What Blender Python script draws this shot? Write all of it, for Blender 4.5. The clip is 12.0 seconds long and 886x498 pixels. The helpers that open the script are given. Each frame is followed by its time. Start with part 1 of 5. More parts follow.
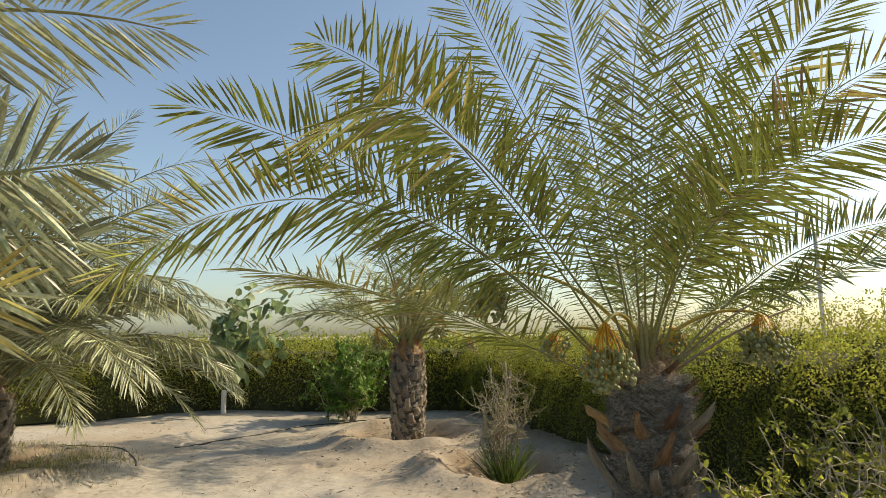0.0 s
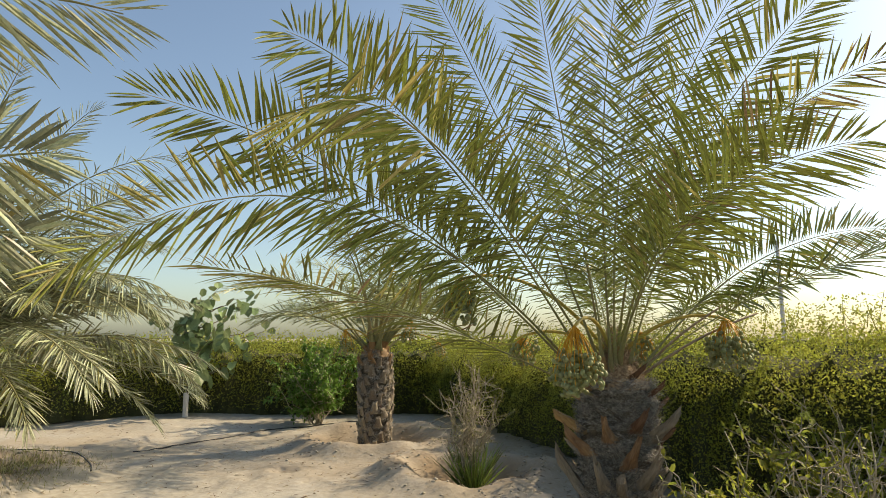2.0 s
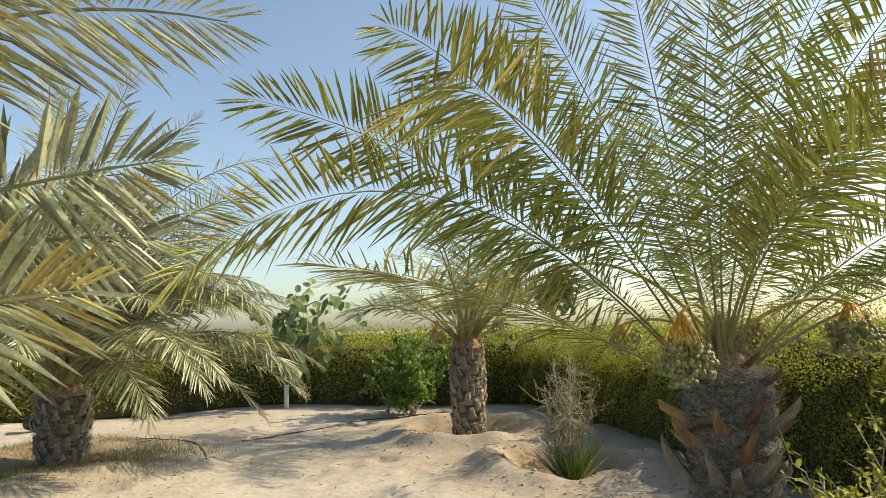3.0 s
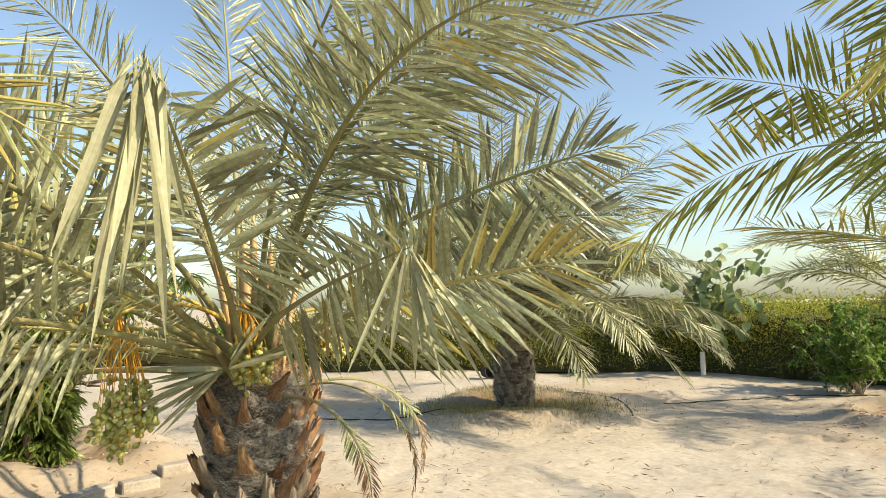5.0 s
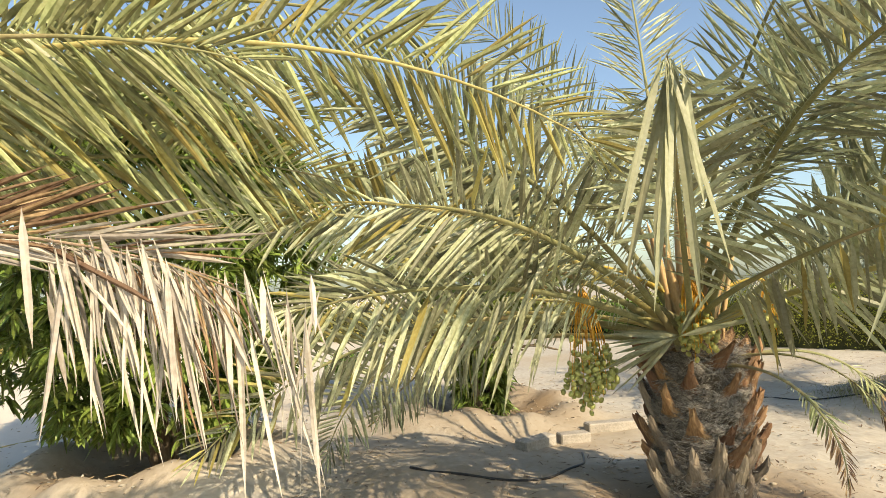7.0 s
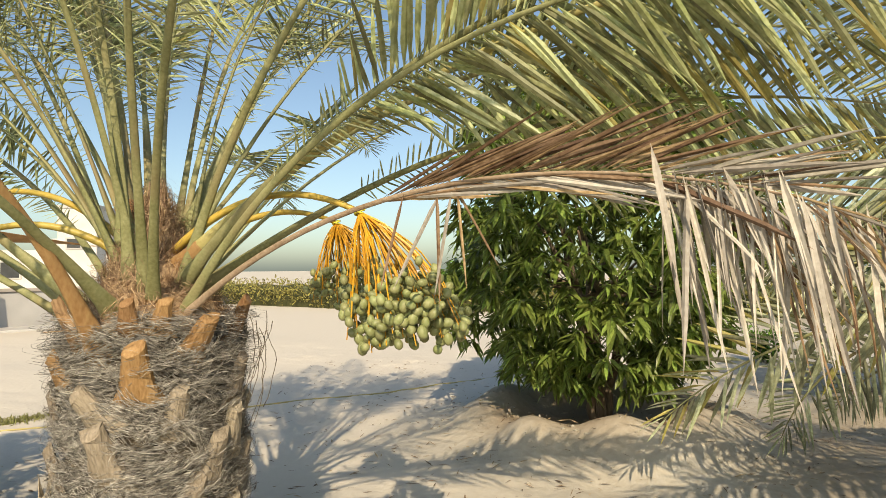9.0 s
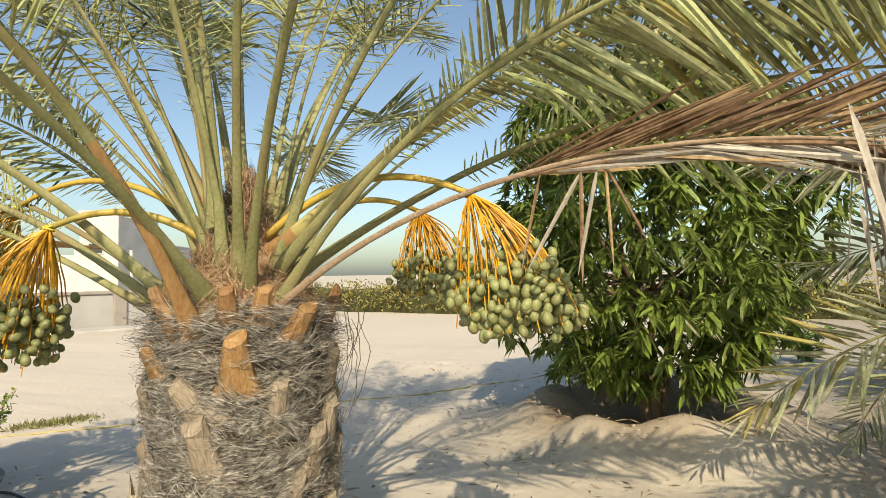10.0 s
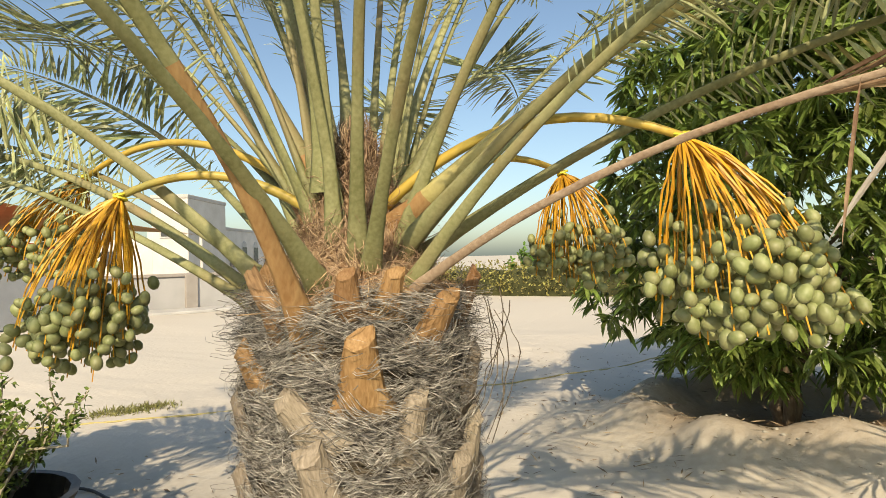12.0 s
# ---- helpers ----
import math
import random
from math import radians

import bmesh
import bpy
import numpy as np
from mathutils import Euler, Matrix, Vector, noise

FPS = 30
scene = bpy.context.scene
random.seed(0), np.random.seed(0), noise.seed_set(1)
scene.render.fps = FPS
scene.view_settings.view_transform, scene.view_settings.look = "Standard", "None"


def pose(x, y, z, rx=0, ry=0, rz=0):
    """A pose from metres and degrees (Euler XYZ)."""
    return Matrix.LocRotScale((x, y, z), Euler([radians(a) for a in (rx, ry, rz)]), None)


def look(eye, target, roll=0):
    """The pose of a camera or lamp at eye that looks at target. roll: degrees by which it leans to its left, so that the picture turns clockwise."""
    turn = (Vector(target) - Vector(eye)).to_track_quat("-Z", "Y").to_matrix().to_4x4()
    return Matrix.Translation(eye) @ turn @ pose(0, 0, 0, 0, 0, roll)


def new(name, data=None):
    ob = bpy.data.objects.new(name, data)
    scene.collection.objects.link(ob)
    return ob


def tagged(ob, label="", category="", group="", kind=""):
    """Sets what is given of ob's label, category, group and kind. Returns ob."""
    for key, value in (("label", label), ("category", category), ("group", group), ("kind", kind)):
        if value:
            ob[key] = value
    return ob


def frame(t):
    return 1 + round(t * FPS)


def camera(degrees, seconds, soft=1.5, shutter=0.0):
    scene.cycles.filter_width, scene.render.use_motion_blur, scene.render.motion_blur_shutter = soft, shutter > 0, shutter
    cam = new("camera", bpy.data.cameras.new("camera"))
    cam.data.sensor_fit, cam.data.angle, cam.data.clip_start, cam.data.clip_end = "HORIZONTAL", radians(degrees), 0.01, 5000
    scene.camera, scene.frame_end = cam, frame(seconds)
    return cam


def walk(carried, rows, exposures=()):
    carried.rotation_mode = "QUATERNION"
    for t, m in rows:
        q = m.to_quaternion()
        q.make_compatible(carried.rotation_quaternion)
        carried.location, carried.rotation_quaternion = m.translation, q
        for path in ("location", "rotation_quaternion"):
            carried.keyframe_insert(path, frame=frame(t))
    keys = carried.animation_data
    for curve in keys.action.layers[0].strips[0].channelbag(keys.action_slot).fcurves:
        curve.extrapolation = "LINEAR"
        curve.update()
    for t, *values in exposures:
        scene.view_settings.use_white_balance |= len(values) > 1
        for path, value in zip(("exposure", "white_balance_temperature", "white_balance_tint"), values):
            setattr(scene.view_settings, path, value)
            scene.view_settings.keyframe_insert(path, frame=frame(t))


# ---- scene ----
cam = camera(71.3, 12.0, 0.5)
# seconds, eye, yaw (to the left), pitch (up), lean
ROWS = [
    (0.0, -0.000, -0.000, 1.536, 0.00, 7.87, -0.70),
    (0.5, -0.008, 0.015, 1.538, -0.05, 7.83, -0.70),
    (1.0, -0.005, 0.005, 1.537, -0.16, 7.77, -0.70),
    (1.5, -0.006, -0.002, 1.532, -1.64, 8.01, -0.44),
    (2.0, 0.003, 0.058, 1.532, -2.80, 8.14, -0.25),
    (2.5, -0.033, 0.138, 1.536, -2.62, 7.90, -0.68),
    (3.0, -0.075, 0.098, 1.540, 4.88, 7.36, -1.37),
    (3.5, -0.102, 0.060, 1.538, 15.42, 7.05, -2.06),
    (3.7, -0.115, 0.026, 1.538, 19.72, 6.91, -2.05),
    (5.3, -0.145, -0.275, 1.511, 45.98, 4.84, -1.17),
    (5.5, -0.152, -0.316, 1.507, 49.79, 4.71, -1.46),
    (6.0, -0.180, -0.412, 1.507, 58.08, 4.35, -1.99),
    (6.5, -0.207, -0.565, 1.504, 64.55, 4.09, -1.87),
    (7.0, -0.230, -0.799, 1.511, 72.45, 3.73, -2.05),
    (7.5, -0.201, -1.012, 1.501, 82.31, 3.33, -3.05),
    (7.7, -0.206, -1.091, 1.502, 84.67, 3.35, -3.64),
    (9.3, -0.343, -1.408, 1.435, 107.63, 1.86, -0.34),
    (9.5, -0.343, -1.494, 1.426, 107.54, 2.09, -0.62),
    (10.0, -0.345, -1.655, 1.393, 106.93, 2.28, -0.88),
    (10.5, -0.430, -1.798, 1.367, 108.29, 1.44, -1.45),
    (11.0, -0.605, -1.984, 1.382, 109.34, 1.07, -1.42),
    (11.5, -0.738, -2.084, 1.375, 110.00, 0.70, -1.29),
    (12.0, -0.742, -2.109, 1.387, 112.20, 0.66, -1.24),
]
EXPOSURES = [(0.0, 0.33, 8500, 13.5), (2.6, 0.37, 8500, 13.5), (3.5, 0.90, 8500, 13.5), (5.5, 0.74, 8450, 14), (6.5, 0.79, 8350, 14), (7.5, 0.32, 8250, 13.5), (9.3, 0.15, 8100, 12.5), (12.0, 0.16, 8100, 12.5)]
walk(cam, [(t, pose(x, y, z, 0, 0, yaw) @ pose(0, 0, 0, 90 + pitch, 0, 0) @ pose(0, 0, 0, 0, 0, roll)) for t, x, y, z, yaw, pitch, roll in ROWS], EXPOSURES)

# ---- light ----
SUN_AZ, SUN_EL = radians(17), radians(36)
world = bpy.data.worlds.new("sky")
scene.world = world
world.use_nodes = True
sky = world.node_tree.nodes.new("ShaderNodeTexSky")
sky.sky_type, sky.sun_disc = "NISHITA", False
sky.sun_elevation, sky.sun_rotation = SUN_EL, radians(90) - SUN_AZ
sky.air_density, sky.dust_density, sky.ozone_density = 1.0, 1.7, 0.8
haze = world.node_tree.nodes.new("ShaderNodeVectorMath")
haze.operation = "MULTIPLY"
haze.inputs[1].default_value = (0.87, 1.07, 1.22)
world.node_tree.links.new(sky.outputs[0], haze.inputs[0])
world.node_tree.links.new(haze.outputs[0], world.node_tree.nodes["Background"].inputs[0])
world.node_tree.nodes["Background"].inputs[1].default_value = 0.135
sun = new("sun", bpy.data.lights.new("sun", "SUN"))
sun.data.energy, sun.data.angle, sun.data.color = 4.6, radians(0.6), (1.0, 0.925, 0.775)
to_sun = Vector((math.cos(SUN_EL) * math.cos(SUN_AZ), math.cos(SUN_EL) * math.sin(SUN_AZ), math.sin(SUN_EL)))
sun.matrix_world = look(to_sun * 30, (0, 0, 0))


# ---- materials ----
def material(name, low, high, rough=0.7, scale=8.0, bump=0.3, island=0.0, piece=0.0, thin=0.0, fine=60.0, spec=0.3, stretch=(1, 1, 1), worn=None):
    """Two colours mixed by coarse and fine noise; island and piece vary the tone leaf by leaf or object by object; thin lets light through."""
    m = bpy.data.materials.new(name)
    m.use_nodes = True
    nt = m.node_tree
    n, link = nt.nodes, nt.links.new
    bsdf = n["Principled BSDF"]
    bsdf.inputs["Roughness"].default_value = rough
    bsdf.inputs["Specular IOR Level"].default_value = spec
    co = n.new("ShaderNodeTexCoord")
    mp = n.new("ShaderNodeMapping")
    mp.inputs["Scale"].default_value = stretch
    link(co.outputs["Object"], mp.inputs["Vector"])
    a, b = n.new("ShaderNodeTexNoise"), n.new("ShaderNodeTexNoise")
    a.inputs["Scale"].default_value, a.inputs["Detail"].default_value = scale, 5
    b.inputs["Scale"].default_value, b.inputs["Detail"].default_value = fine, 4
    for t in (a, b):
        link(mp.outputs[0], t.inputs["Vector"])
    mixn = n.new("ShaderNodeMath")
    mixn.operation = "MULTIPLY_ADD"
    mixn.inputs[1].default_value = 0.45
    link(b.outputs["Fac"], mixn.inputs[0])
    half = n.new("ShaderNodeMath")
    half.operation = "MULTIPLY"
    half.inputs[1].default_value = 0.55
    link(a.outputs["Fac"], half.inputs[0])
    link(half.outputs[0], mixn.inputs[2])
    ramp = n.new("ShaderNodeValToRGB")
    ramp.color_ramp.elements[0].position, ramp.color_ramp.elements[1].position = 0.36, 0.64
    ramp.color_ramp.elements[0].color, ramp.color_ramp.elements[1].color = (*low, 1), (*high, 1)
    link(mixn.outputs[0], ramp.inputs[0])
    out = ramp.outputs[0]
    if worn:
        mid = n.new("ShaderNodeMixRGB")
        mid.inputs[2].default_value = (*worn, 1)
        wn = n.new("ShaderNodeTexNoise")
        wn.inputs["Scale"].default_value = scale * 0.45
        wn.inputs["Detail"].default_value = 6
        link(mp.outputs[0], wn.inputs["Vector"])
        wr = n.new("ShaderNodeValToRGB")
        wr.color_ramp.elements[0].position, wr.color_ramp.elements[1].position = 0.5, 0.68
        link(wn.outputs["Fac"], wr.inputs[0])
        link(wr.outputs[0], mid.inputs[0])
        link(out, mid.inputs[1])
        out = mid.outputs[0]
    for amount, kind, socket in ((island, "ShaderNodeNewGeometry", "Random Per Island"), (piece, "ShaderNodeObjectInfo", "Random")):
        if amount:
            src = n.new(kind)
            rng = n.new("ShaderNodeMapRange")
            rng.inputs["To Min"].default_value, rng.inputs["To Max"].default_value = 1 - amount, 1 + amount
            link(src.outputs[socket], rng.inputs["Value"])
            hsv = n.new("ShaderNodeHueSaturation")
            link(rng.outputs[0], hsv.inputs["Value"])
            hue = n.new("ShaderNodeMapRange")
            hue.inputs["To Min"].default_value, hue.inputs["To Max"].default_value = 0.5 - amount * 0.03, 0.5 + amount * 0.03
            link(src.outputs[socket], hue.inputs["Value"])
            link(hue.outputs[0], hsv.inputs["Hue"])
            link(out, hsv.inputs["Color"])
            out = hsv.outputs[0]
    link(out, bsdf.inputs["Base Color"])
    if bump:
        bp = n.new("ShaderNodeBump")
        bp.inputs["Strength"].default_value, bp.inputs["Distance"].default_value = bump, 0.02
        link(mixn.outputs[0], bp.inputs["Height"])
        link(bp.outputs[0], bsdf.inputs["Normal"])
    if thin:
        tr = n.new("ShaderNodeBsdfTranslucent")
        link(out, tr.inputs["Color"])
        mx = n.new("ShaderNodeMixShader")
        mx.inputs[0].default_value = thin
        link(bsdf.outputs[0], mx.inputs[1])
        link(tr.outputs[0], mx.inputs[2])
        link(mx.outputs[0], n["Material Output"].inputs["Surface"])
    return m


SAND = material("sand", (0.325, 0.296, 0.243), (0.455, 0.43, 0.372), 0.95, 0.6, 1.0, fine=16, spec=0.1, worn=(0.36, 0.30, 0.215))
LEAF = material("palm_leaf", (0.195, 0.215, 0.08), (0.415, 0.44, 0.235), 0.38, 3, 0.1, island=0.55, thin=0.12, spec=0.42)
LEAF_GLAUCOUS = material("glaucous_palm_leaf", (0.19, 0.21, 0.105), (0.43, 0.455, 0.305), 0.38, 3, 0.1, island=0.55, thin=0.12, spec=0.45)
LEAF_GREEN = material("green_palm_leaf", (0.14, 0.16, 0.027), (0.29, 0.315, 0.075), 0.42, 3, 0.1, island=0.42, thin=0.16, spec=0.42)
LEAF_YELLOW = material("palm_leaf_yellowed", (0.30, 0.255, 0.075), (0.45, 0.40, 0.15), 0.5, 4, 0.1, island=0.3, thin=0.3)
LEAF_PALE = material("palm_leaf_pale", (0.27, 0.29, 0.17), (0.40, 0.41, 0.28), 0.5, 4, 0.1, island=0.25, thin=0.3)
LEAF_GREY = material("palm_leaf_withered", (0.31, 0.275, 0.225), (0.53, 0.49, 0.43), 0.75, 5, 0.2, island=0.35, thin=0.12)
LEAF_DEAD = material("palm_leaf_dead", (0.15, 0.085, 0.045), (0.38, 0.26, 0.16), 0.75, 5, 0.2, island=0.6, thin=0.12)
RACHIS = material("palm_rachis", (0.16, 0.165, 0.068), (0.29, 0.29, 0.145), 0.6, 6, 0.15, fine=90, piece=0.15, worn=(0.26, 0.21, 0.11))
SPATHE = material("flower_sheath", (0.46, 0.29, 0.12), (0.62, 0.46, 0.26), 0.6, 7, 0.2, fine=90, stretch=(1, 1, 0.2), worn=(0.40, 0.20, 0.09))
RACHIS_YELLOW = material("palm_rachis_yellow", (0.35, 0.30, 0.11), (0.46, 0.41, 0.18), 0.45, 6, 0.15, fine=90)
RACHIS_DEAD = material("palm_rachis_dead", (0.25, 0.17, 0.11), (0.42, 0.32, 0.23), 0.7, 6, 0.3, fine=90)
PETIOLE_BASE = material("petiole_base", (0.25, 0.13, 0.055), (0.38, 0.235, 0.11), 0.6, 7, 0.3, fine=80, piece=0.2, stretch=(1, 1, 0.25))
STUB = material("cut_leaf_base", (0.22, 0.115, 0.045), (0.40, 0.25, 0.12), 0.7, 9, 0.5, fine=120, piece=0.25, stretch=(1, 1, 0.2), worn=(0.33, 0.26, 0.18))
SHEATH = material("torn_leaf_sheath", (0.15, 0.075, 0.04), (0.36, 0.225, 0.125), 0.75, 9, 0.6, fine=110, piece=0.35, stretch=(1, 1, 0.15), worn=(0.42, 0.34, 0.24))
STUB_GREY = material("weathered_leaf_base", (0.19, 0.155, 0.11), (0.37, 0.31, 0.24), 0.85, 9, 0.6, fine=120, piece=0.25, stretch=(1, 1, 0.2), worn=(0.45, 0.38, 0.28))
FIBRE = material("palm_fibre", (0.06, 0.053, 0.045), (0.40, 0.375, 0.33), 0.85, 30, 0.3, island=0.4)
FIBRE_BROWN = material("crown_fibre", (0.16, 0.09, 0.05), (0.43, 0.30, 0.19), 0.85, 30, 0.3, island=0.4)
# stem under the fibre, coloured dark to give the mat's gaps shadow depth
TRUNK_CORE = material("trunk_core", (0.07, 0.055, 0.04), (0.17, 0.14, 0.10), 0.95, 14, 1.0, fine=70)
DATE = material("green_date", (0.18, 0.205, 0.075), (0.29, 0.31, 0.145), 0.5, 14, 0.05, piece=0.22, spec=0.45, worn=(0.23, 0.22, 0.10))
DATE_PALE = material("pale_date", (0.29, 0.31, 0.09), (0.41, 0.42, 0.15), 0.5, 14, 0.05, piece=0.22, spec=0.45)
STRAND = material("date_strand", (0.50, 0.23, 0.02), (0.62, 0.34, 0.045), 0.4, 10, 0.1, island=0.2)
STALK = material("date_stalk", (0.45, 0.30, 0.05), (0.55, 0.40, 0.10), 0.4, 7, 0.1, fine=50, worn=(0.30, 0.27, 0.08))
HEDGE_LEAF = material("hedge_leaf", (0.21, 0.24, 0.04), (0.38, 0.40, 0.08), 0.5, 0.7, 0.1, island=0.45, thin=0.55, fine=3)
# near-black fill: the shade between hedge leaves, given as colour
HEDGE_SHADE_CORE = material("hedge_shade_core", (0.035, 0.04, 0.015), (0.08, 0.08, 0.03), 0.9, 4, 1.0)
MANGO_LEAF = material("mango_leaf", (0.10, 0.155, 0.033), (0.25, 0.325, 0.078), 0.36, 3, 0.1, island=0.5, thin=0.35, spec=0.5)
BARK = material("bark", (0.10, 0.075, 0.05), (0.22, 0.17, 0.12), 0.9, 10, 0.8, stretch=(1, 1, 0.3))
FIG_LEAF = material("fig_leaf", (0.14, 0.20, 0.08), (0.25, 0.32, 0.15), 0.4, 3, 0.1, island=0.4, thin=0.3)
GREEN_LEAF = material("bright_shrub_leaf", (0.09, 0.18, 0.03), (0.17, 0.30, 0.06), 0.45, 3, 0.1, island=0.4, thin=0.3)
TWIG = material("dry_twig", (0.26, 0.22, 0.16), (0.45, 0.40, 0.31), 0.9, 20, 0.3, island=0.3)
GRASS = material("grass", (0.16, 0.17, 0.05), (0.34, 0.32, 0.14), 0.6, 3, 0.0, island=0.5, thin=0.3)
FIELD = material("field_grass", (0.22, 0.20, 0.05), (0.36, 0.32, 0.11), 0.7, 0.5, 0.0, island=0.4, thin=0.3)
PAINT = material("white_paint", (0.52, 0.50, 0.46), (0.66, 0.64, 0.60), 0.8, 2, 0.1)
GREY_PAINT = material("grey_render", (0.42, 0.41, 0.39), (0.52, 0.51, 0.48), 0.85, 2, 0.2)
# yard wall's grey, darkened so its colour holds the shade on that face
WALL_SHADE_GREY = material("wall_shade_grey", (0.36, 0.355, 0.345), (0.44, 0.43, 0.415), 0.85, 2, 0.2)
COPING = material("wall_coping", (0.29, 0.26, 0.23), (0.37, 0.335, 0.30), 0.85, 3, 0.2)
CANVAS = material("tan_canvas", (0.45, 0.27, 0.12), (0.55, 0.35, 0.17), 0.8, 3, 0.1, thin=0.25)
GLASS_DARK = material("dark_window", (0.03, 0.035, 0.04), (0.06, 0.065, 0.07), 0.1, 2, 0.0, spec=0.5)
RED = material("red_roofing", (0.40, 0.04, 0.03), (0.50, 0.08, 0.06), 0.5, 3, 0.1)
BLACK = material("black_plastic", (0.015, 0.015, 0.016), (0.04, 0.04, 0.04), 0.45, 8, 0.1)
HOSE_YELLOW = material("yellow_hose", (0.40, 0.34, 0.13), (0.50, 0.43, 0.19), 0.5, 8, 0.1)
CONCRETE = material("concrete", (0.25, 0.23, 0.195), (0.40, 0.37, 0.32), 0.9, 6, 0.6)
LITTER = material("dry_litter", (0.13, 0.085, 0.05), (0.36, 0.27, 0.18), 0.9, 5, 0.0, island=0.5)
TIE = material("tie_string", (0.62, 0.56, 0.05), (0.70, 0.64, 0.10), 0.5, 8, 0.0)


# ---- mesh tools ----
BASES = {}


def link_mesh(name, verts, faces, mats, parent=None, label="", slots=None, smooth=False):
    """One mesh object from world coordinates; under a parent they are taken from its thing's base."""
    if not isinstance(mats, (list, tuple)):
        mats = [mats]
    verts = np.asarray(verts, float)
    if parent is not None:
        verts = verts - BASES[parent.name]
    me = bpy.data.meshes.new(name)
    me.from_pydata(verts.tolist(), [], faces if isinstance(faces, list) else faces.tolist())
    for m in mats:
        me.materials.append(m)
    if slots is not None:
        me.polygons.foreach_set("material_index", np.asarray(slots, np.int32))
    if smooth:
        me.polygons.foreach_set("use_smooth", np.ones(len(me.polygons), bool))
    ob = new(name, me)
    if parent is not None:
        ob.parent = parent
        BASES[ob.name] = BASES[parent.name]
    else:
        BASES[ob.name] = np.zeros(3)
    if label:
        tagged(ob, label)
    return ob


def thing(name, at, label, category, group="", kind=""):
    """An Empty at a thing's base."""
    ob = new(name)
    ob.location = at
    ob.empty_display_size = 0.1
    BASES[ob.name] = np.array(at, float)
    return tagged(ob, label, category, group, kind)


class Heap:
    """Gathers the verts and faces of one mesh."""

    def __init__(self):
        self.v, self.f, self.s, self.n = [], [], [], 0

    def add(self, verts, faces, slot=0):
        self.v.append(np.asarray(verts, float).reshape(-1, 3))
        self.f += [[i + self.n for i in f] for f in (faces if isinstance(faces, list) else faces.tolist())]
        self.s += [slot] * len(faces)
        self.n += len(self.v[-1])
        return self

    def link(self, name, mats, parent=None, label="", smooth=False):
        return link_mesh(name, np.concatenate(self.v), self.f, mats, parent, label, self.s, smooth)


def unit(v):
    v = np.asarray(v, float)
    return v / np.maximum(np.linalg.norm(v, axis=-1, keepdims=True), 1e-9)


def tube(points, radii, sides=6, flat=1.0, side=None, cap=True):
    """A tapered tube along points; flat squeezes it across its side direction."""
    p = np.asarray(points, float)
    r = np.broadcast_to(np.asarray(radii, float), (len(p),))
    t = unit(np.gradient(p, axis=0))
    ref = np.asarray(side if side is not None else (0.31, 0.17, 0.93), float)
    b = unit(np.cross(t, ref)) if side is None else unit(ref - (t @ ref)[:, None] * t)
    n = np.cross(b, t)
    ang = np.linspace(0, 2 * np.pi, sides, endpoint=False)
    v = p[:, None] + r[:, None, None] * (np.cos(ang)[None, :, None] * b[:, None] + flat * np.sin(ang)[None, :, None] * n[:, None])
    f = [[i * sides + j, i * sides + (j + 1) % sides, (i + 1) * sides + (j + 1) % sides, (i + 1) * sides + j] for i in range(len(p) - 1) for j in range(sides)]
    if cap:
        f += [list(range(sides))[::-1], [(len(p) - 1) * sides + j for j in range(sides)]]
    return v.reshape(-1, 3), f


BLADE_LIST = [[0, 2, 1], [0, 3, 2], [1, 2, 5, 4], [2, 3, 6, 5], [4, 5, 7], [5, 6, 7]]


def blades(o, d, n, length, width, fold=0.25, sag=0.1, wide=(1.0, 0.85)):
    """Folded blades from roots o along d with upper sides n. Eight verts and six faces each."""
    o, d, n = np.asarray(o, float), unit(d), np.asarray(n, float)
    s = unit(np.cross(d, n))
    n = np.cross(s, d)
    k = len(o)
    length, width, sag = (np.broadcast_to(np.asarray(a, float), (k,))[:, None] for a in (length, width, sag))
    down = np.array([0, 0, -1.0])

    def spine(u):
        return o + d * length * u + down * sag * length * u * u

    a, b = spine(0.22), spine(0.74)
    v = np.stack([o, a - s * width * wide[0] / 2 + n * width * fold, a, a + s * width * wide[0] / 2 + n * width * fold,
                  b - s * width * wide[1] / 2 + n * width * fold * 0.7, b, b + s * width * wide[1] / 2 + n * width * fold * 0.7, spine(1.0)], 1)
    faces = [[i * 8 + j for j in f] for i in range(k) for f in BLADE_LIST]
    return v.reshape(-1, 3), faces


def diamonds(o, d, n, length, width):
    """Small leaves of one folded quad each."""
    o, d = np.asarray(o, float), unit(d)
    s = unit(np.cross(d, n))
    up = np.cross(s, d)
    k = len(o)
    length, width = (np.broadcast_to(np.asarray(a, float), (k,))[:, None] for a in (length, width))
    m = o + d * length * 0.45
    v = np.stack([o, m + s * width / 2 + up * width * 0.15, o + d * length, m - s * width / 2 + up * width * 0.15], 1)
    return v.reshape(-1, 3), (np.arange(k)[:, None] * 4 + np.arange(4)).tolist()


# ---- ground ----
PALM_A, PALM_B, PALM_C, PALM_D, PALM_E = (1.53, 4.75), (-0.55, 9.44), (-5.25, 7.2), (-3.77, 2.1), (-2.28, -3.0)
MANGO_F, MANGO_G = (-7.2, 1.85), (-6.05, -1.5)
DRY_BUSH = (0.62, 7.1)
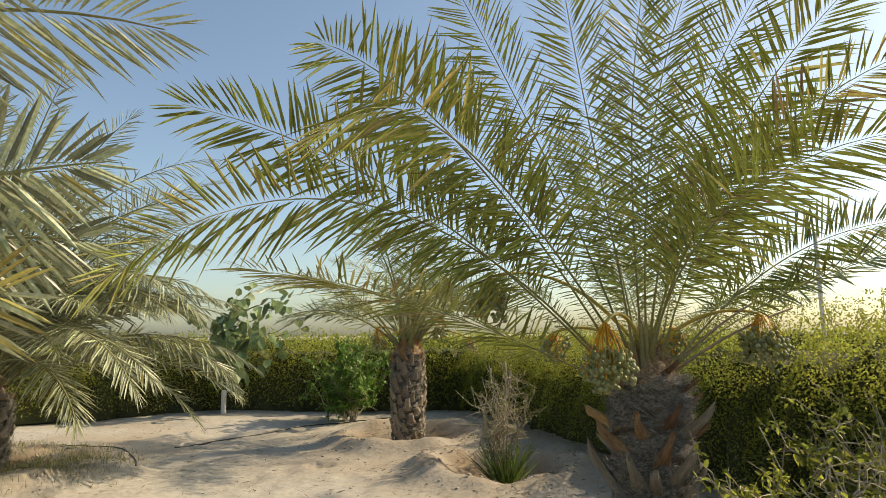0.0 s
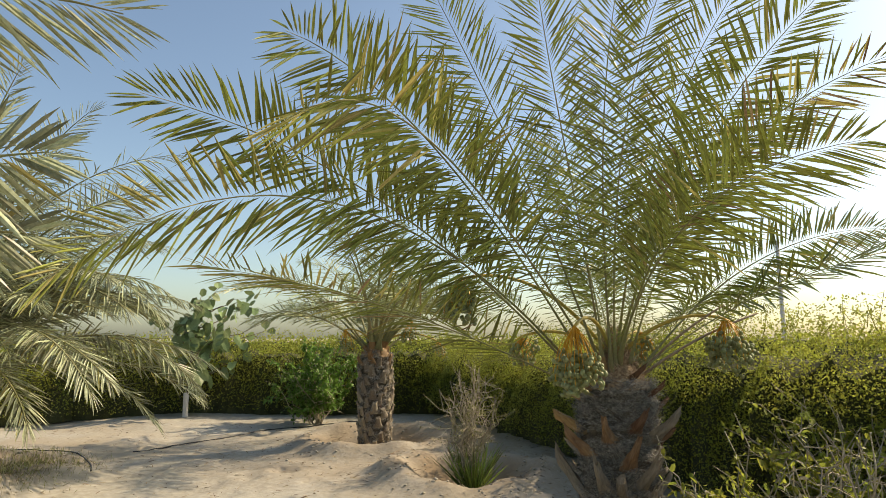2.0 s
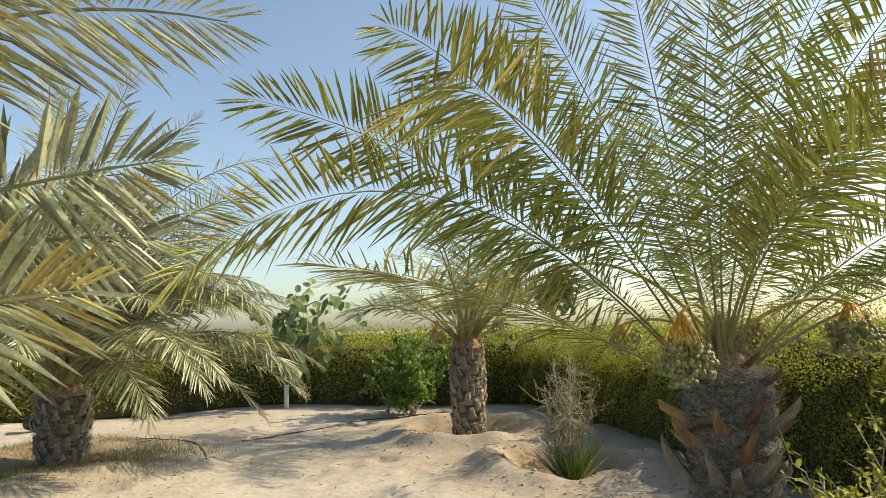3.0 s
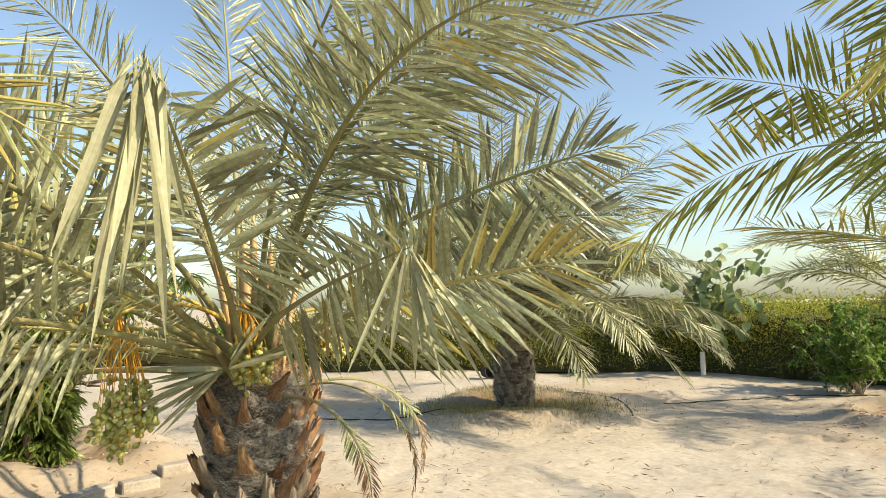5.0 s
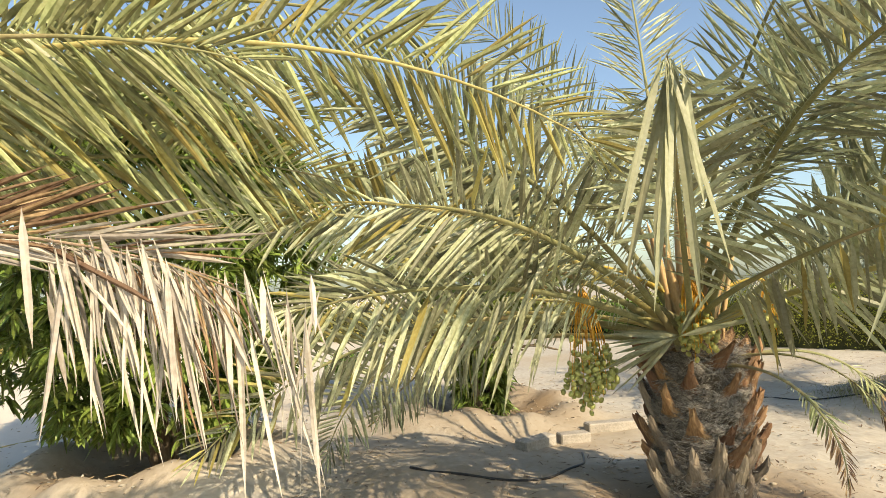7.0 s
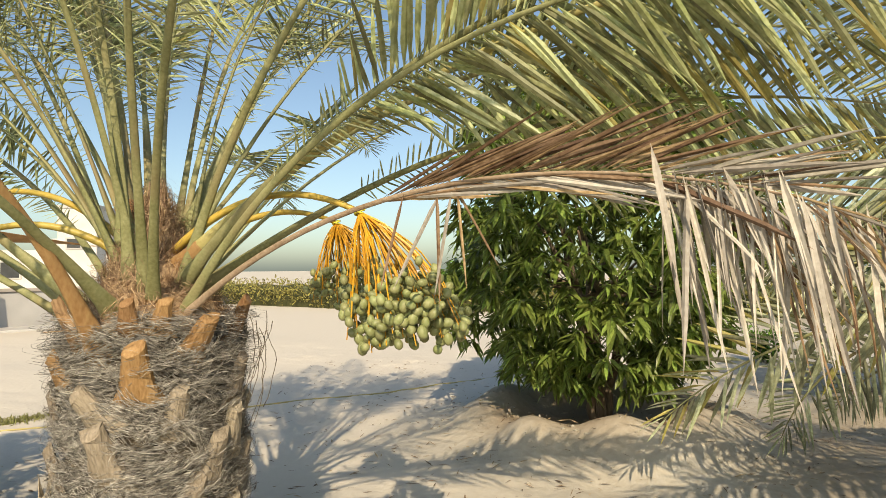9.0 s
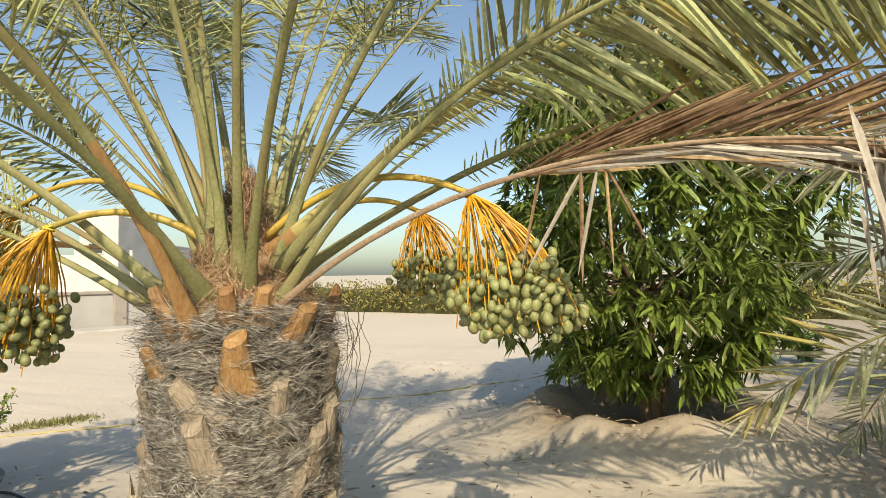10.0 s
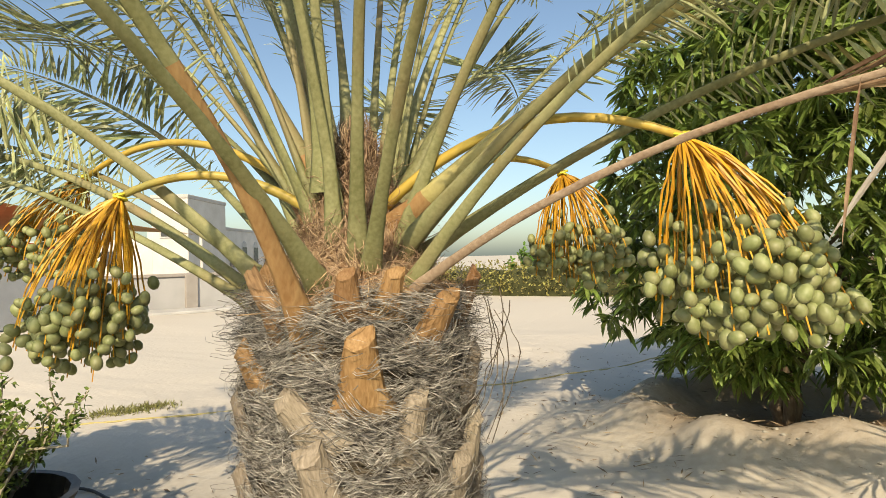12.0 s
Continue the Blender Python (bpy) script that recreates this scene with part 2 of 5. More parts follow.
# basins round the trees: centre, ridge radius, ridge height, ridge width, floor
BASINS = [(*PALM_B, 1.05, 0.15, 0.24, -0.07), (*DRY_BUSH, 0.85, 0.15, 0.24, -0.10), (*MANGO_G, 1.0, 0.26, 0.30, 0.02), (*MANGO_F, 0.95, 0.20, 0.35, 0.0),
          (*PALM_C, 1.15, 0.13, 0.45, 0.06), (*PALM_A, 0.9, 0.08, 0.3, 0.0), (*PALM_E, 0.9, 0.06, 0.3, 0.0), (*PALM_D, 0.8, 0.06, 0.3, 0.0)]


def ground_height(x, y):
    """Height of the sand, for arrays."""
    h = 0.035 * np.sin(0.9 * x + 0.6 * y + 1.0) * np.sin(0.7 * y - 0.4 * x) + 0.014 * np.sin(2.9 * x + 1.7 * y) * np.sin(2.3 * y - 1.1 * x + 2)
    h = h + 0.006 * np.sin(9 * x + 3 * np.sin(4 * y)) * np.sin(8 * y + 2 * np.sin(5 * x))
    for cx, cy, r, up, w, floor in BASINS:
        d = np.hypot(x - cx, y - cy)
        a = np.arctan2(y - cy, x - cx)
        r = r * (1 + 0.06 * np.sin(3 * a + cx) + 0.04 * np.sin(7 * a + cy))
        h = h + up * (1 + 0.25 * np.sin(2 * a + cx * 3) + 0.15 * np.sin(9 * a)) * np.exp(-((d - r) / w) ** 2) + floor * np.exp(-(d / (r * 0.8)) ** 4)
    # low swell of soft sand under the palms on the near side
    h = h + 0.10 * np.exp(-(((x + 5.0) / 1.2) ** 2 + ((y - 0.6) / 0.9) ** 2))
    return h


def axis(lo, hi, step, far):
    inner = np.arange(lo, hi + step / 2, step)
    grow = step * np.cumsum(1.25 ** np.arange(1, 60))
    grow = grow[grow < far]
    return np.concatenate([lo - grow[::-1], inner, hi + grow])


def add_soil(m, colour, field="soil"):
    """A second ground colour where the field says: brown litter soil in the basins, white packed sand in the open yard."""
    nt = m.node_tree
    at = nt.nodes.new("ShaderNodeAttribute")
    at.attribute_name = field
    mx = nt.nodes.new("ShaderNodeMixRGB")
    mx.inputs[2].default_value = (*colour, 1)
    old = nt.nodes["Principled BSDF"].inputs["Base Color"].links[0].from_socket
    nt.links.new(at.outputs["Fac"], mx.inputs[0])
    nt.links.new(old, mx.inputs[1])
    nt.links.new(mx.outputs[0], nt.nodes["Principled BSDF"].inputs["Base Color"])


add_soil(SAND, (0.235, 0.165, 0.10))
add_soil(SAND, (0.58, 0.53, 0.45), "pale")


def build_ground():
    xs, ys = axis(-11, 4, 0.075, 1500), axis(-8, 14, 0.075, 1500)
    gx, gy = np.meshgrid(xs, ys)
    fade = np.clip(1 - (np.hypot(gx + 3, gy - 3) - 14) / 20, 0, 1)
    rng = np.random.default_rng(3)
    gz = (ground_height(gx, gy) + rng.normal(0, 0.0035, gx.shape)) * fade
    # trodden dents
    for fx, fy, fr, deep in zip(rng.uniform(-10, 2.5, 420), rng.uniform(-7, 12, 420), rng.uniform(0.09, 0.16, 420), rng.uniform(0.008, 0.024, 420)):
        i, j = np.searchsorted(xs, fx), np.searchsorted(ys, fy)
        win = (slice(j - 5, j + 6), slice(i - 5, i + 6))
        d2 = ((gx[win] - fx) ** 2 + (gy[win] - fy) ** 2) / fr**2
        gz[win] += deep * (0.55 * np.exp(-(np.sqrt(d2) - 1.5) ** 2 * 3) - np.exp(-d2))
    nx = len(xs)
    i = (np.arange(len(ys) - 1)[:, None] * nx + np.arange(nx - 1)).ravel()
    soil = np.zeros(gx.shape)
    for cx, cy, r, *_ in BASINS:
        soil = np.maximum(soil, np.exp(-(np.hypot(gx - cx, gy - cy) / (r * 1.15)) ** 4))
    soil = np.maximum(soil, 0.5 * np.exp(-(((gx + 5.4) / 2.1) ** 2 + ((gy - 0.9) / 1.5) ** 2) ** 2))
    soil = np.maximum(soil, 0.4 * np.exp(-(((gx + 0.2) / 2.3) ** 2 + ((gy - 8.6) / 1.9) ** 2) ** 2))
    lumps = 0.5 + 0.5 * np.sin(4.1 * gx + 2 * np.sin(2.3 * gy)) * np.sin(3.7 * gy + 2 * np.sin(2.9 * gx))
    soil = np.clip(soil * (0.5 + 0.6 * lumps), 0, 1)
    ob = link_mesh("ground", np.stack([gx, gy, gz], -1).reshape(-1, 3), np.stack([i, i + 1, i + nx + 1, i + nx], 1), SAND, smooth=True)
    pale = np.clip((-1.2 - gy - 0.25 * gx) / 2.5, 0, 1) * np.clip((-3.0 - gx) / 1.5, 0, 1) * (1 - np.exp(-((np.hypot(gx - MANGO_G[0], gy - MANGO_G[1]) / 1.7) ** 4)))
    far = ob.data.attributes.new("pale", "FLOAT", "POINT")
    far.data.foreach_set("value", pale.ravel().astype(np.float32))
    attr = ob.data.attributes.new("soil", "FLOAT", "POINT")
    attr.data.foreach_set("value", soil.ravel().astype(np.float32))
    tagged(ob, "pale cream sand with low ridges round the trees", "sand ground", kind="structure")


build_ground()


def sand(x, y):
    return float(ground_height(np.array(x, float), np.array(y, float)))


# ---- date palms ----
# azimuth, rise at the root, droop, sideways bend, length, root radius, root height, look (g green, y yellow-tipped, o tawny, d dead, b and c snapped, h and w hanging, k brown-tipped, p and q stout, u with stiff upright leaflets), roll
FRONDS_A = [
    (-144, 21, 20, 23, 3.35, 0.15, 1.06, "o", -12),
    (-155, 44, 85, 42, 4.13, 0.21, 1.14, "y", -60),
    (-137, 42, 75, 39, 4.14, 0.18, 1.26, "y", -36),
    (-153, 41, 49, 37, 3.79, 0.20, 1.11, "g", -50),
    (-146, 50, 69, 43, 3.81, 0.20, 1.19, "g", -36),
    (-150, 65, 32, 23, 3.17, 0.13, 1.27, "g", -32),
    (-135, 76, 43, 27, 3.09, 0.15, 1.25, "g", -12),
    (-116, 77, 36, 28, 3.09, 0.15, 1.23, "g", 7),
    (-106, 75, 46, 22, 2.94, 0.12, 1.25, "g", 15),
]
FRONDS_A2 = [
    (-89, 68, 45, 11, 2.86, 0.05, 1.34, "g", 27),
    (-79, 59, 39, 7, 2.80, 0.05, 1.39, "g", 37),
    (-92, 50, 53, 18, 2.90, 0.10, 1.30, "o", 38),
    (13, 48, 48, -11, 2.83, 0.11, 1.15, "y", -67),
    (-95, 42, 52, 16, 2.76, 0.10, 1.32, "g", 42),
]
FRONDS_C = [
    (-14, 75, 72, 20, 3.84, 0.09, 1.09, "w", 10),
    (-39, 33, 78, 22, 3.11, 0.10, 1.09, "w", -10),
    (-37, 30, 103, 16, 2.12, 0.10, 1.06, "w", 0),
    (-52, 74, 31, 22, 3.69, 0.13, 1.04, "g", 14),
    (-74, 74, 23, 20, 3.65, 0.14, 1.02, "g", -9),
    (-26, 60, 120, 23, 3.46, 0.09, 1.11, "w", 5),
    (-30, 72, 45, 10, 3.60, 0.10, 1.08, "g", 12),
    (-5, 68, 60, 15, 3.60, 0.10, 1.06, "g", -8),
    (-20, 66, 70, 10, 3.50, 0.10, 1.05, "g", 20),
    (10, 64, 62, 10, 3.40, 0.10, 1.05, "g", -20),
    (-62, 70, 40, 10, 3.60, 0.10, 1.06, "g", 8),
]
FRONDS_D = [
    (-36, 16, 3, 38, 2.14, 0.12, 1.19, "c", 54),
    (7, 22, 15, -1, 2.47, 0.05, 1.56, "u", 78),
    (9, 37, 42, 5, 2.43, 0.09, 1.15, "u", 70),
    (-17, 16, 12, 15, 2.59, 0.11, 1.17, "y", 64),
    (-41, 35, 17, 2, 2.61, 0.16, 1.03, "b", -7),
    (-33, 61, 33, 26, 2.75, 0.12, 1.09, "g", 21),
    (-22, 46, 56, 15, 3.08, 0.08, 1.32, "g", 39),
    (-66, 24, 31, 23, 3.03, 0.12, 1.19, "g", -57),
    (-65, 19, 30, -1, 3.02, 0.12, 1.10, "h", -72),
]
FRONDS_D2 = [
    (-58, 36, 35, 1, 3.09, 0.14, 1.00, "g", -44),
    (-174, 87, 10, -10, 3.06, 0.17, 1.13, "g", 31),
    (-131, 74, 36, 20, 2.94, 0.08, 1.16, "g", -71),
    (-128, 8, 57, -26, 2.94, 0.11, 1.08, "g", -70),
    (-17, 55, 65, 31, 3.25, 0.12, 1.18, "g", 42),
    (-22, 50, 67, 2, 3.31, 0.14, 1.11, "g", 23),
]
FRONDS_E = [
    (4, 60, 68, -24, 2.40, 0.24, 1.13, "p", -47),
    (71, 40, 48, 31, 3.01, 0.10, 1.34, "g", 53),
    (95, 33, 47, -2, 2.58, 0.10, 1.33, "y", 65),
    (66, 30, 52, 19, 2.27, 0.09, 1.22, "d", 66),
    (-94, 35, 51, 14, 2.91, 0.15, 1.12, "q", 72),
    (-121, 34, 17, 32, 3.05, 0.16, 1.15, "q", 54),
    (-66, 47, 67, 0, 2.96, 0.15, 1.20, "q", -72),
    (-113, 76, 44, -14, 3.02, 0.08, 1.34, "g", 28),
    (30, 69, 60, 23, 2.97, 0.13, 1.28, "g", 6),
]
FRONDS_E2 = [
    (39, 53, 44, 20, 2.65, 0.13, 1.26, "g", 14),
    (75, 67, 67, 10, 2.94, 0.11, 1.29, "g", 42),
    (8, 85, 56, 2, 3.01, 0.14, 1.28, "g", -21),
    (66, 47, 58, 27, 2.44, 0.13, 1.21, "g", 53),
    (-107, 60, 50, -13, 3.02, 0.14, 1.25, "g", 41),
    (77, 34, 60, 21, 3.53, 0.12, 1.45, "y", 56),
    (80, 36, 49, 20, 2.50, 0.07, 1.43, "y", 58),
    (5, 41, 58, -9, 2.65, 0.18, 1.28, "g", -50),
]
FRONDS_E3 = [
    (-96, 31, 37, 4, 2.73, 0.15, 1.21, "g", 60),
    (-87, 29, 35, 1, 2.74, 0.19, 1.16, "k", 60),
    (7, 71, 38, 0, 2.71, 0.07, 1.34, "g", 0),
    (-40, 69, 50, 5, 2.73, 0.08, 1.36, "g", -20),
]


def spare_fronds(seed, count, length, root, low, high, droop, arc=(0, 360), look_="g"):
    """Further fronds of a crown, spread by the golden angle."""
    rng = np.random.default_rng(seed)
    out = []
    for k in range(count):
        az = arc[0] + (k * 137.5 + rng.uniform(-12, 12)) % (arc[1] - arc[0])
        out.append((az, rng.uniform(low, high), rng.uniform(*droop), rng.uniform(-14, 14), length * rng.uniform(0.8, 1.1), 0.12, root + rng.uniform(0, 0.25), look_))
    return out


def frond_line(centre, az, rise, droop, bend, length, rb, zb, n=22):
    s = (np.arange(n) + 0.5) / n
    el, a = np.radians(rise - droop * s**1.4), np.radians(az + bend * s)
    step = np.stack([np.cos(el) * np.cos(a), np.cos(el) * np.sin(a), np.sin(el)], 1) * length / n
    start = np.array([centre[0] + rb * np.cos(np.radians(az)), centre[1] + rb * np.sin(np.radians(az)), zb])
    return np.vstack([start, start + np.cumsum(step, 0)])


def frond(palm, centre, spec, rng, leaf=0.40, pairs=58, stout=1.0, first=0.24, broad=0.026, green=None):
    """One feather leaf: a flattened rachis with two rows of folded leaflets."""
    shape, style = spec[:7], spec[7]
    line = frond_line(centre, *shape)
    length = shape[4]
    s = np.linspace(0, 1, len(line))
    tan = unit(np.gradient(line, axis=0))
    side = unit(np.cross(tan, (0, 0, 1.0)) + 1e-6)
    twist = radians(spec[8]) if len(spec) > 8 else rng.uniform(-0.45, 0.45)
    up0 = np.cross(side, tan)
    side, up = side * np.cos(twist) + up0 * np.sin(twist), up0 * np.cos(twist) - side * np.sin(twist)
    # rachis, broad where it clasps the stem
    if style in "pq":
        stout = stout * 1.35
    if style == "d":
        stout = stout * 0.75
    width = stout * (0.052 * np.exp(-(s / 0.05)) + 0.020 * (1 - s) ** 0.8 + 0.0025)
    v, f = [], []
    sides = 8
    ang = np.linspace(0, 2 * np.pi, sides, endpoint=False)
    ring = width[:, None, None] * (np.cos(ang)[None, :, None] * side[:, None] + (0.5 + 0.1 * np.sin(ang)[None, :, None]) * np.sin(ang)[None, :, None] * up[:, None])
    v = (line[:, None] + ring).reshape(-1, 3)
    f = [[i * sides + j, i * sides + (j + 1) % sides, (i + 1) * sides + (j + 1) % sides, (i + 1) * sides + j] for i in range(len(line) - 1) for j in range(sides)]
    brown = 7 if style == "p" else int(rng.choice([0, 0, 1, 1]))
    slots = [1 if i < brown else 0 for i in range(len(line) - 1) for j in range(sides)]
    body = {"d": RACHIS_DEAD, "y": RACHIS_YELLOW if rng.random() < 0.35 else RACHIS}.get(style, RACHIS)
    part = link_mesh("frond", v, f, [body, PETIOLE_BASE], palm, "", slots, True)
    if style == "d":
        tagged(part, "dead brown frond with hanging leaflets")
    # leaflets
    if shape[1] >= 45 and broad > 0.03:
        pairs, broad = int(pairs * 1.5), broad * 0.66
    # the young upright fronds carry narrow leaflets that stand out all round
    upright = shape[1] >= 60 and broad < 0.03
    if upright:
        pairs, broad, first = int(pairs * 1.15), broad * 0.72, first - 0.06
    us = np.linspace(first - 0.12, 0.995, pairs)
    if style in "bc":
        us = us[us > (0.5 if style == "b" else 0.42)]
    if style == "d":
        us = np.linspace(0.5, 0.995, pairs)
    n = len(us)
    root, t, sd, un = (np.stack([np.interp(us, s, a[:, k]) for k in range(3)], 1) for a in (line, tan, side, up))
    heap = Heap()
    for sign in (-1, 1):
        wander = rng.normal(0, 1, (n, 3))
        jitter = us + rng.normal(0, 0.004, n)
        ang = np.radians(np.interp(us, [0.2, 0.5, 0.8, 0.94, 1], [66, 60, 52, 38, 14]) + rng.normal(0, 5.5, n))
        if style == "u":
            ang = np.radians(np.interp(us, [0.2, 0.7, 0.9, 1], [82, 72, 56, 16]) + rng.normal(0, 4, n))
        if style == "c":
            ang = np.radians(118 + rng.normal(0, 5, n))
        lift = np.radians(rng.choice([-34, 8, 56] if upright else [-14, 12, 40], n) + rng.normal(0, 6, n)) * np.interp(us, [0.2, 1], [1.0, 0.5])
        d = np.cos(ang)[:, None] * t + np.sin(ang)[:, None] * (sign * np.cos(lift)[:, None] * sd + np.sin(lift)[:, None] * un)
        ln = leaf * np.interp(us, [first - 0.12, first, first + 0.1, 0.55, 0.85, 1], [0.12, 0.30, 0.92, 1.05, 0.78, 0.36]) * rng.uniform(0.86, 1.1, n)
        wd = broad * np.interp(us, [first - 0.12, first, first + 0.12, 0.8, 1], [0.25, 0.4, 1, 0.9, 0.45]) * rng.uniform(0.8, 1.15, n)
        sag = rng.uniform(0.01, 0.11, n)
        if style == "d":
            # upper row shut along the stalk, lower row curling down, tip row hanging
            if sign * sd[n // 2][2] > 0:
                open_, fall, sag = [0.10, 0.20, 0.42, 0.5], [0, 0, -0.05, 2.0], rng.uniform(0.0, 0.05, n)
            else:
                open_, fall, sag = [0.10, 0.14, 0.24, 0.5], [0, 0.0, 0.4, 4.0], rng.uniform(0.02, 0.9, n) * np.interp(us, [0.78, 0.95], [0.05, 1])
            shut = np.interp(us, [0.2, 0.5, 0.75, 1], open_)[:, None]
            d = unit(t * (1 - shut) + d * shut)
            d = d + np.array([0, 0, -1.0]) * np.interp(us, [0.2, 0.78, 0.89, 0.98], fall)[:, None] + np.interp(us, [0.2, 0.6, 1], [0.03, 0.08, 0.28])[:, None] * wander * [1, 1, 0.5]
            wd, ln = wd * rng.uniform(0.4, 0.85, n), ln * np.interp(us, [0.2, 0.7, 1], [0.95, 1.05, 1.2]) * rng.uniform(0.7, 1.05, n)
            loose = (rng.random(n) < 0.05) & (us < 0.7)
            ln = np.where(loose, ln * 0.75, ln)
            d = np.where(loose[:, None], unit(wander * 0.3 + [0, 0, -1]), d)
        if style in "hwk":
            d = d + np.array([0, 0, -0.4 if style == "h" else -0.3])
            sag = sag * 2
        if style == "o":
            ln, wd = ln * 0.8, wd * 0.75
        if style == "b":
            d = d + np.array([0, 0, -1.0]) * np.interp(us, [0.3, 0.85, 1], [0, 0.1, 1.2])[:, None]
        if style in "cu":
            wd = wd * 1.2
        nn = un + 0.35 * sign * sd + 0.25 * wander
        bv, bf = blades(root + sd * sign * 0.006, d, nn, ln, wd, 0.28, sag)
        if style == "d":
            which = np.where((sign * sd[n // 2][2] < 0) | (us > 0.8), np.where(rng.random(n) < 0.3, 2, 4), 2)
        elif style == "y":
            which = np.where(rng.random(n) < np.interp(us, [0.45, 0.9], [0.02, 0.38]), 1, 0)
        elif style == "o":
            which = np.where(rng.random(n) < np.interp(us, [0.3, 0.7, 1], [0.05, 0.35, 0.6]), np.where(rng.random(n) < 0.4, 2, 1), 0)
        elif style == "k":
            which = np.where(us > 0.7, 2, 0)
        else:
            which = np.where(rng.random(n) < 0.03, 1, 0)
        heap.v.append(bv)
        heap.f += [[i + heap.n for i in q] for q in bf]
        heap.s += np.repeat(which, 6).tolist()
        heap.n += len(bv)
    if style in "bc":
        # snapped tip: its leaflets hang from the break, in a bundle or splayed
        k, loose = (17, 0.17) if style == "b" else (13, 0.42)
        d = np.stack([rng.normal(0, loose, k), rng.normal(0, loose, k), -np.ones(k)], 1)
        wide_ = rng.uniform(0.02, 0.038, k) if style == "b" else rng.uniform(0.018, 0.028, k)
        bv, bf = blades(line[-1] + rng.normal(0, 0.015, (k, 3)), d, rng.normal(0, 1, (k, 3)) + [1.5, -0.6, 0], rng.uniform(0.45, 0.85, k) if style == "b" else rng.uniform(0.35, 0.66, k), wide_, 0.15, 0.0)
        heap.add(bv, bf, 3)
    if style == "d":
        # the withered tip: matted leaflets hanging off the last of the stalk
        k = 105
        at_ = rng.uniform(0.82, 1.0, k)
        o = np.stack([np.interp(at_, s, line[:, i]) for i in range(3)], 1) + rng.normal(0, 0.03, (k, 3)) + tan[-1] * (np.maximum(at_ - 0.94, 0) * 3.2)[:, None] * [1, 1, 0.6]
        d = np.stack([rng.normal(0, 0.13, k), rng.normal(0, 0.13, k), -np.ones(k)], 1) + tan[-1] * 0.18
        bv, bf = blades(o, d, rng.normal(0, 1, (k, 3)), rng.uniform(0.14, 0.45, k), rng.uniform(0.007, 0.017, k), 0.3, 0.0)
        heap.add(bv, bf, 4)
    tagged(heap.link("foliage", [green or LEAF, LEAF_YELLOW, LEAF_DEAD, LEAF_PALE, LEAF_GREY], part), kind="stuff")
    return part


def stub_mesh(name, mats, seed, torn=0.0):
    """A cut leaf base: a wedge that flares into the stem, with a bevelled, slanting cut; torn ones end in a ragged point."""
    rng = np.random.default_rng(seed)
    bm = bmesh.new()
    rows = []
    skew = rng.normal(0, 0.008)
    for z, w, t, dy in ((-0.085, 0.104, 0.016, -0.016), (-0.045, 0.084, 0.024, -0.004), (0.0, 0.064, 0.028, 0.004), (0.05, 0.053, 0.027, 0.014), (0.10, 0.045, 0.024, 0.027), (0.128, 0.042, 0.021, 0.035), (0.135, 0.037, 0.016, 0.037)):
        w = w * (1 - torn * max(z, 0) / 0.2)
        ring = []
        for x, y in ((-1, -0.5), (-0.86, 0.3), (-0.45, 0.95), (0.1, 1.05), (0.55, 0.9), (0.9, 0.25), (1, -0.5), (0.0, -0.8)):
            slant = 0.022 * y + 0.012 * x if z > 0.12 else 0
            ragged = torn * abs(rng.normal(0, 0.05)) if z > 0.12 else 0
            ring.append(bm.verts.new((x * w + skew * z * 10 + rng.normal(0, 0.0025), dy + y * t + rng.normal(0, 0.0018), z - slant + ragged + rng.normal(0, 0.002))))
        rows.append(ring)
    for a, b in zip(rows, rows[1:]):
        for i in range(8):
            bm.faces.new((a[i], a[(i + 1) % 8], b[(i + 1) % 8], b[i]))
    bm.faces.new(rows[-1])
    bmesh.ops.recalc_face_normals(bm, faces=bm.faces)
    bm.normal_update()
    me = bpy.data.meshes.new(name)
    bm.to_mesh(me)
    bm.free()
    me.materials.append(mats)
    return me


STUBS_FRESH = [stub_mesh("leaf_stub", STUB, k) for k in range(4)]
STUBS_OLD = [stub_mesh("leaf_stub", STUB_GREY, 10 + k) for k in range(4)]
TORN_FRESH = [stub_mesh("leaf_stub", SHEATH, 20 + k, 0.8) for k in range(4)]
TORN_OLD = [stub_mesh("leaf_stub", STUB_GREY, 30 + k, 0.7) for k in range(4)]


def trunk_radius(z, height, r):
    u = np.clip(z / height, 0, 1)
    return r * (0.92 + 0.10 * np.sin(u * 3.0) + 0.05 * u)


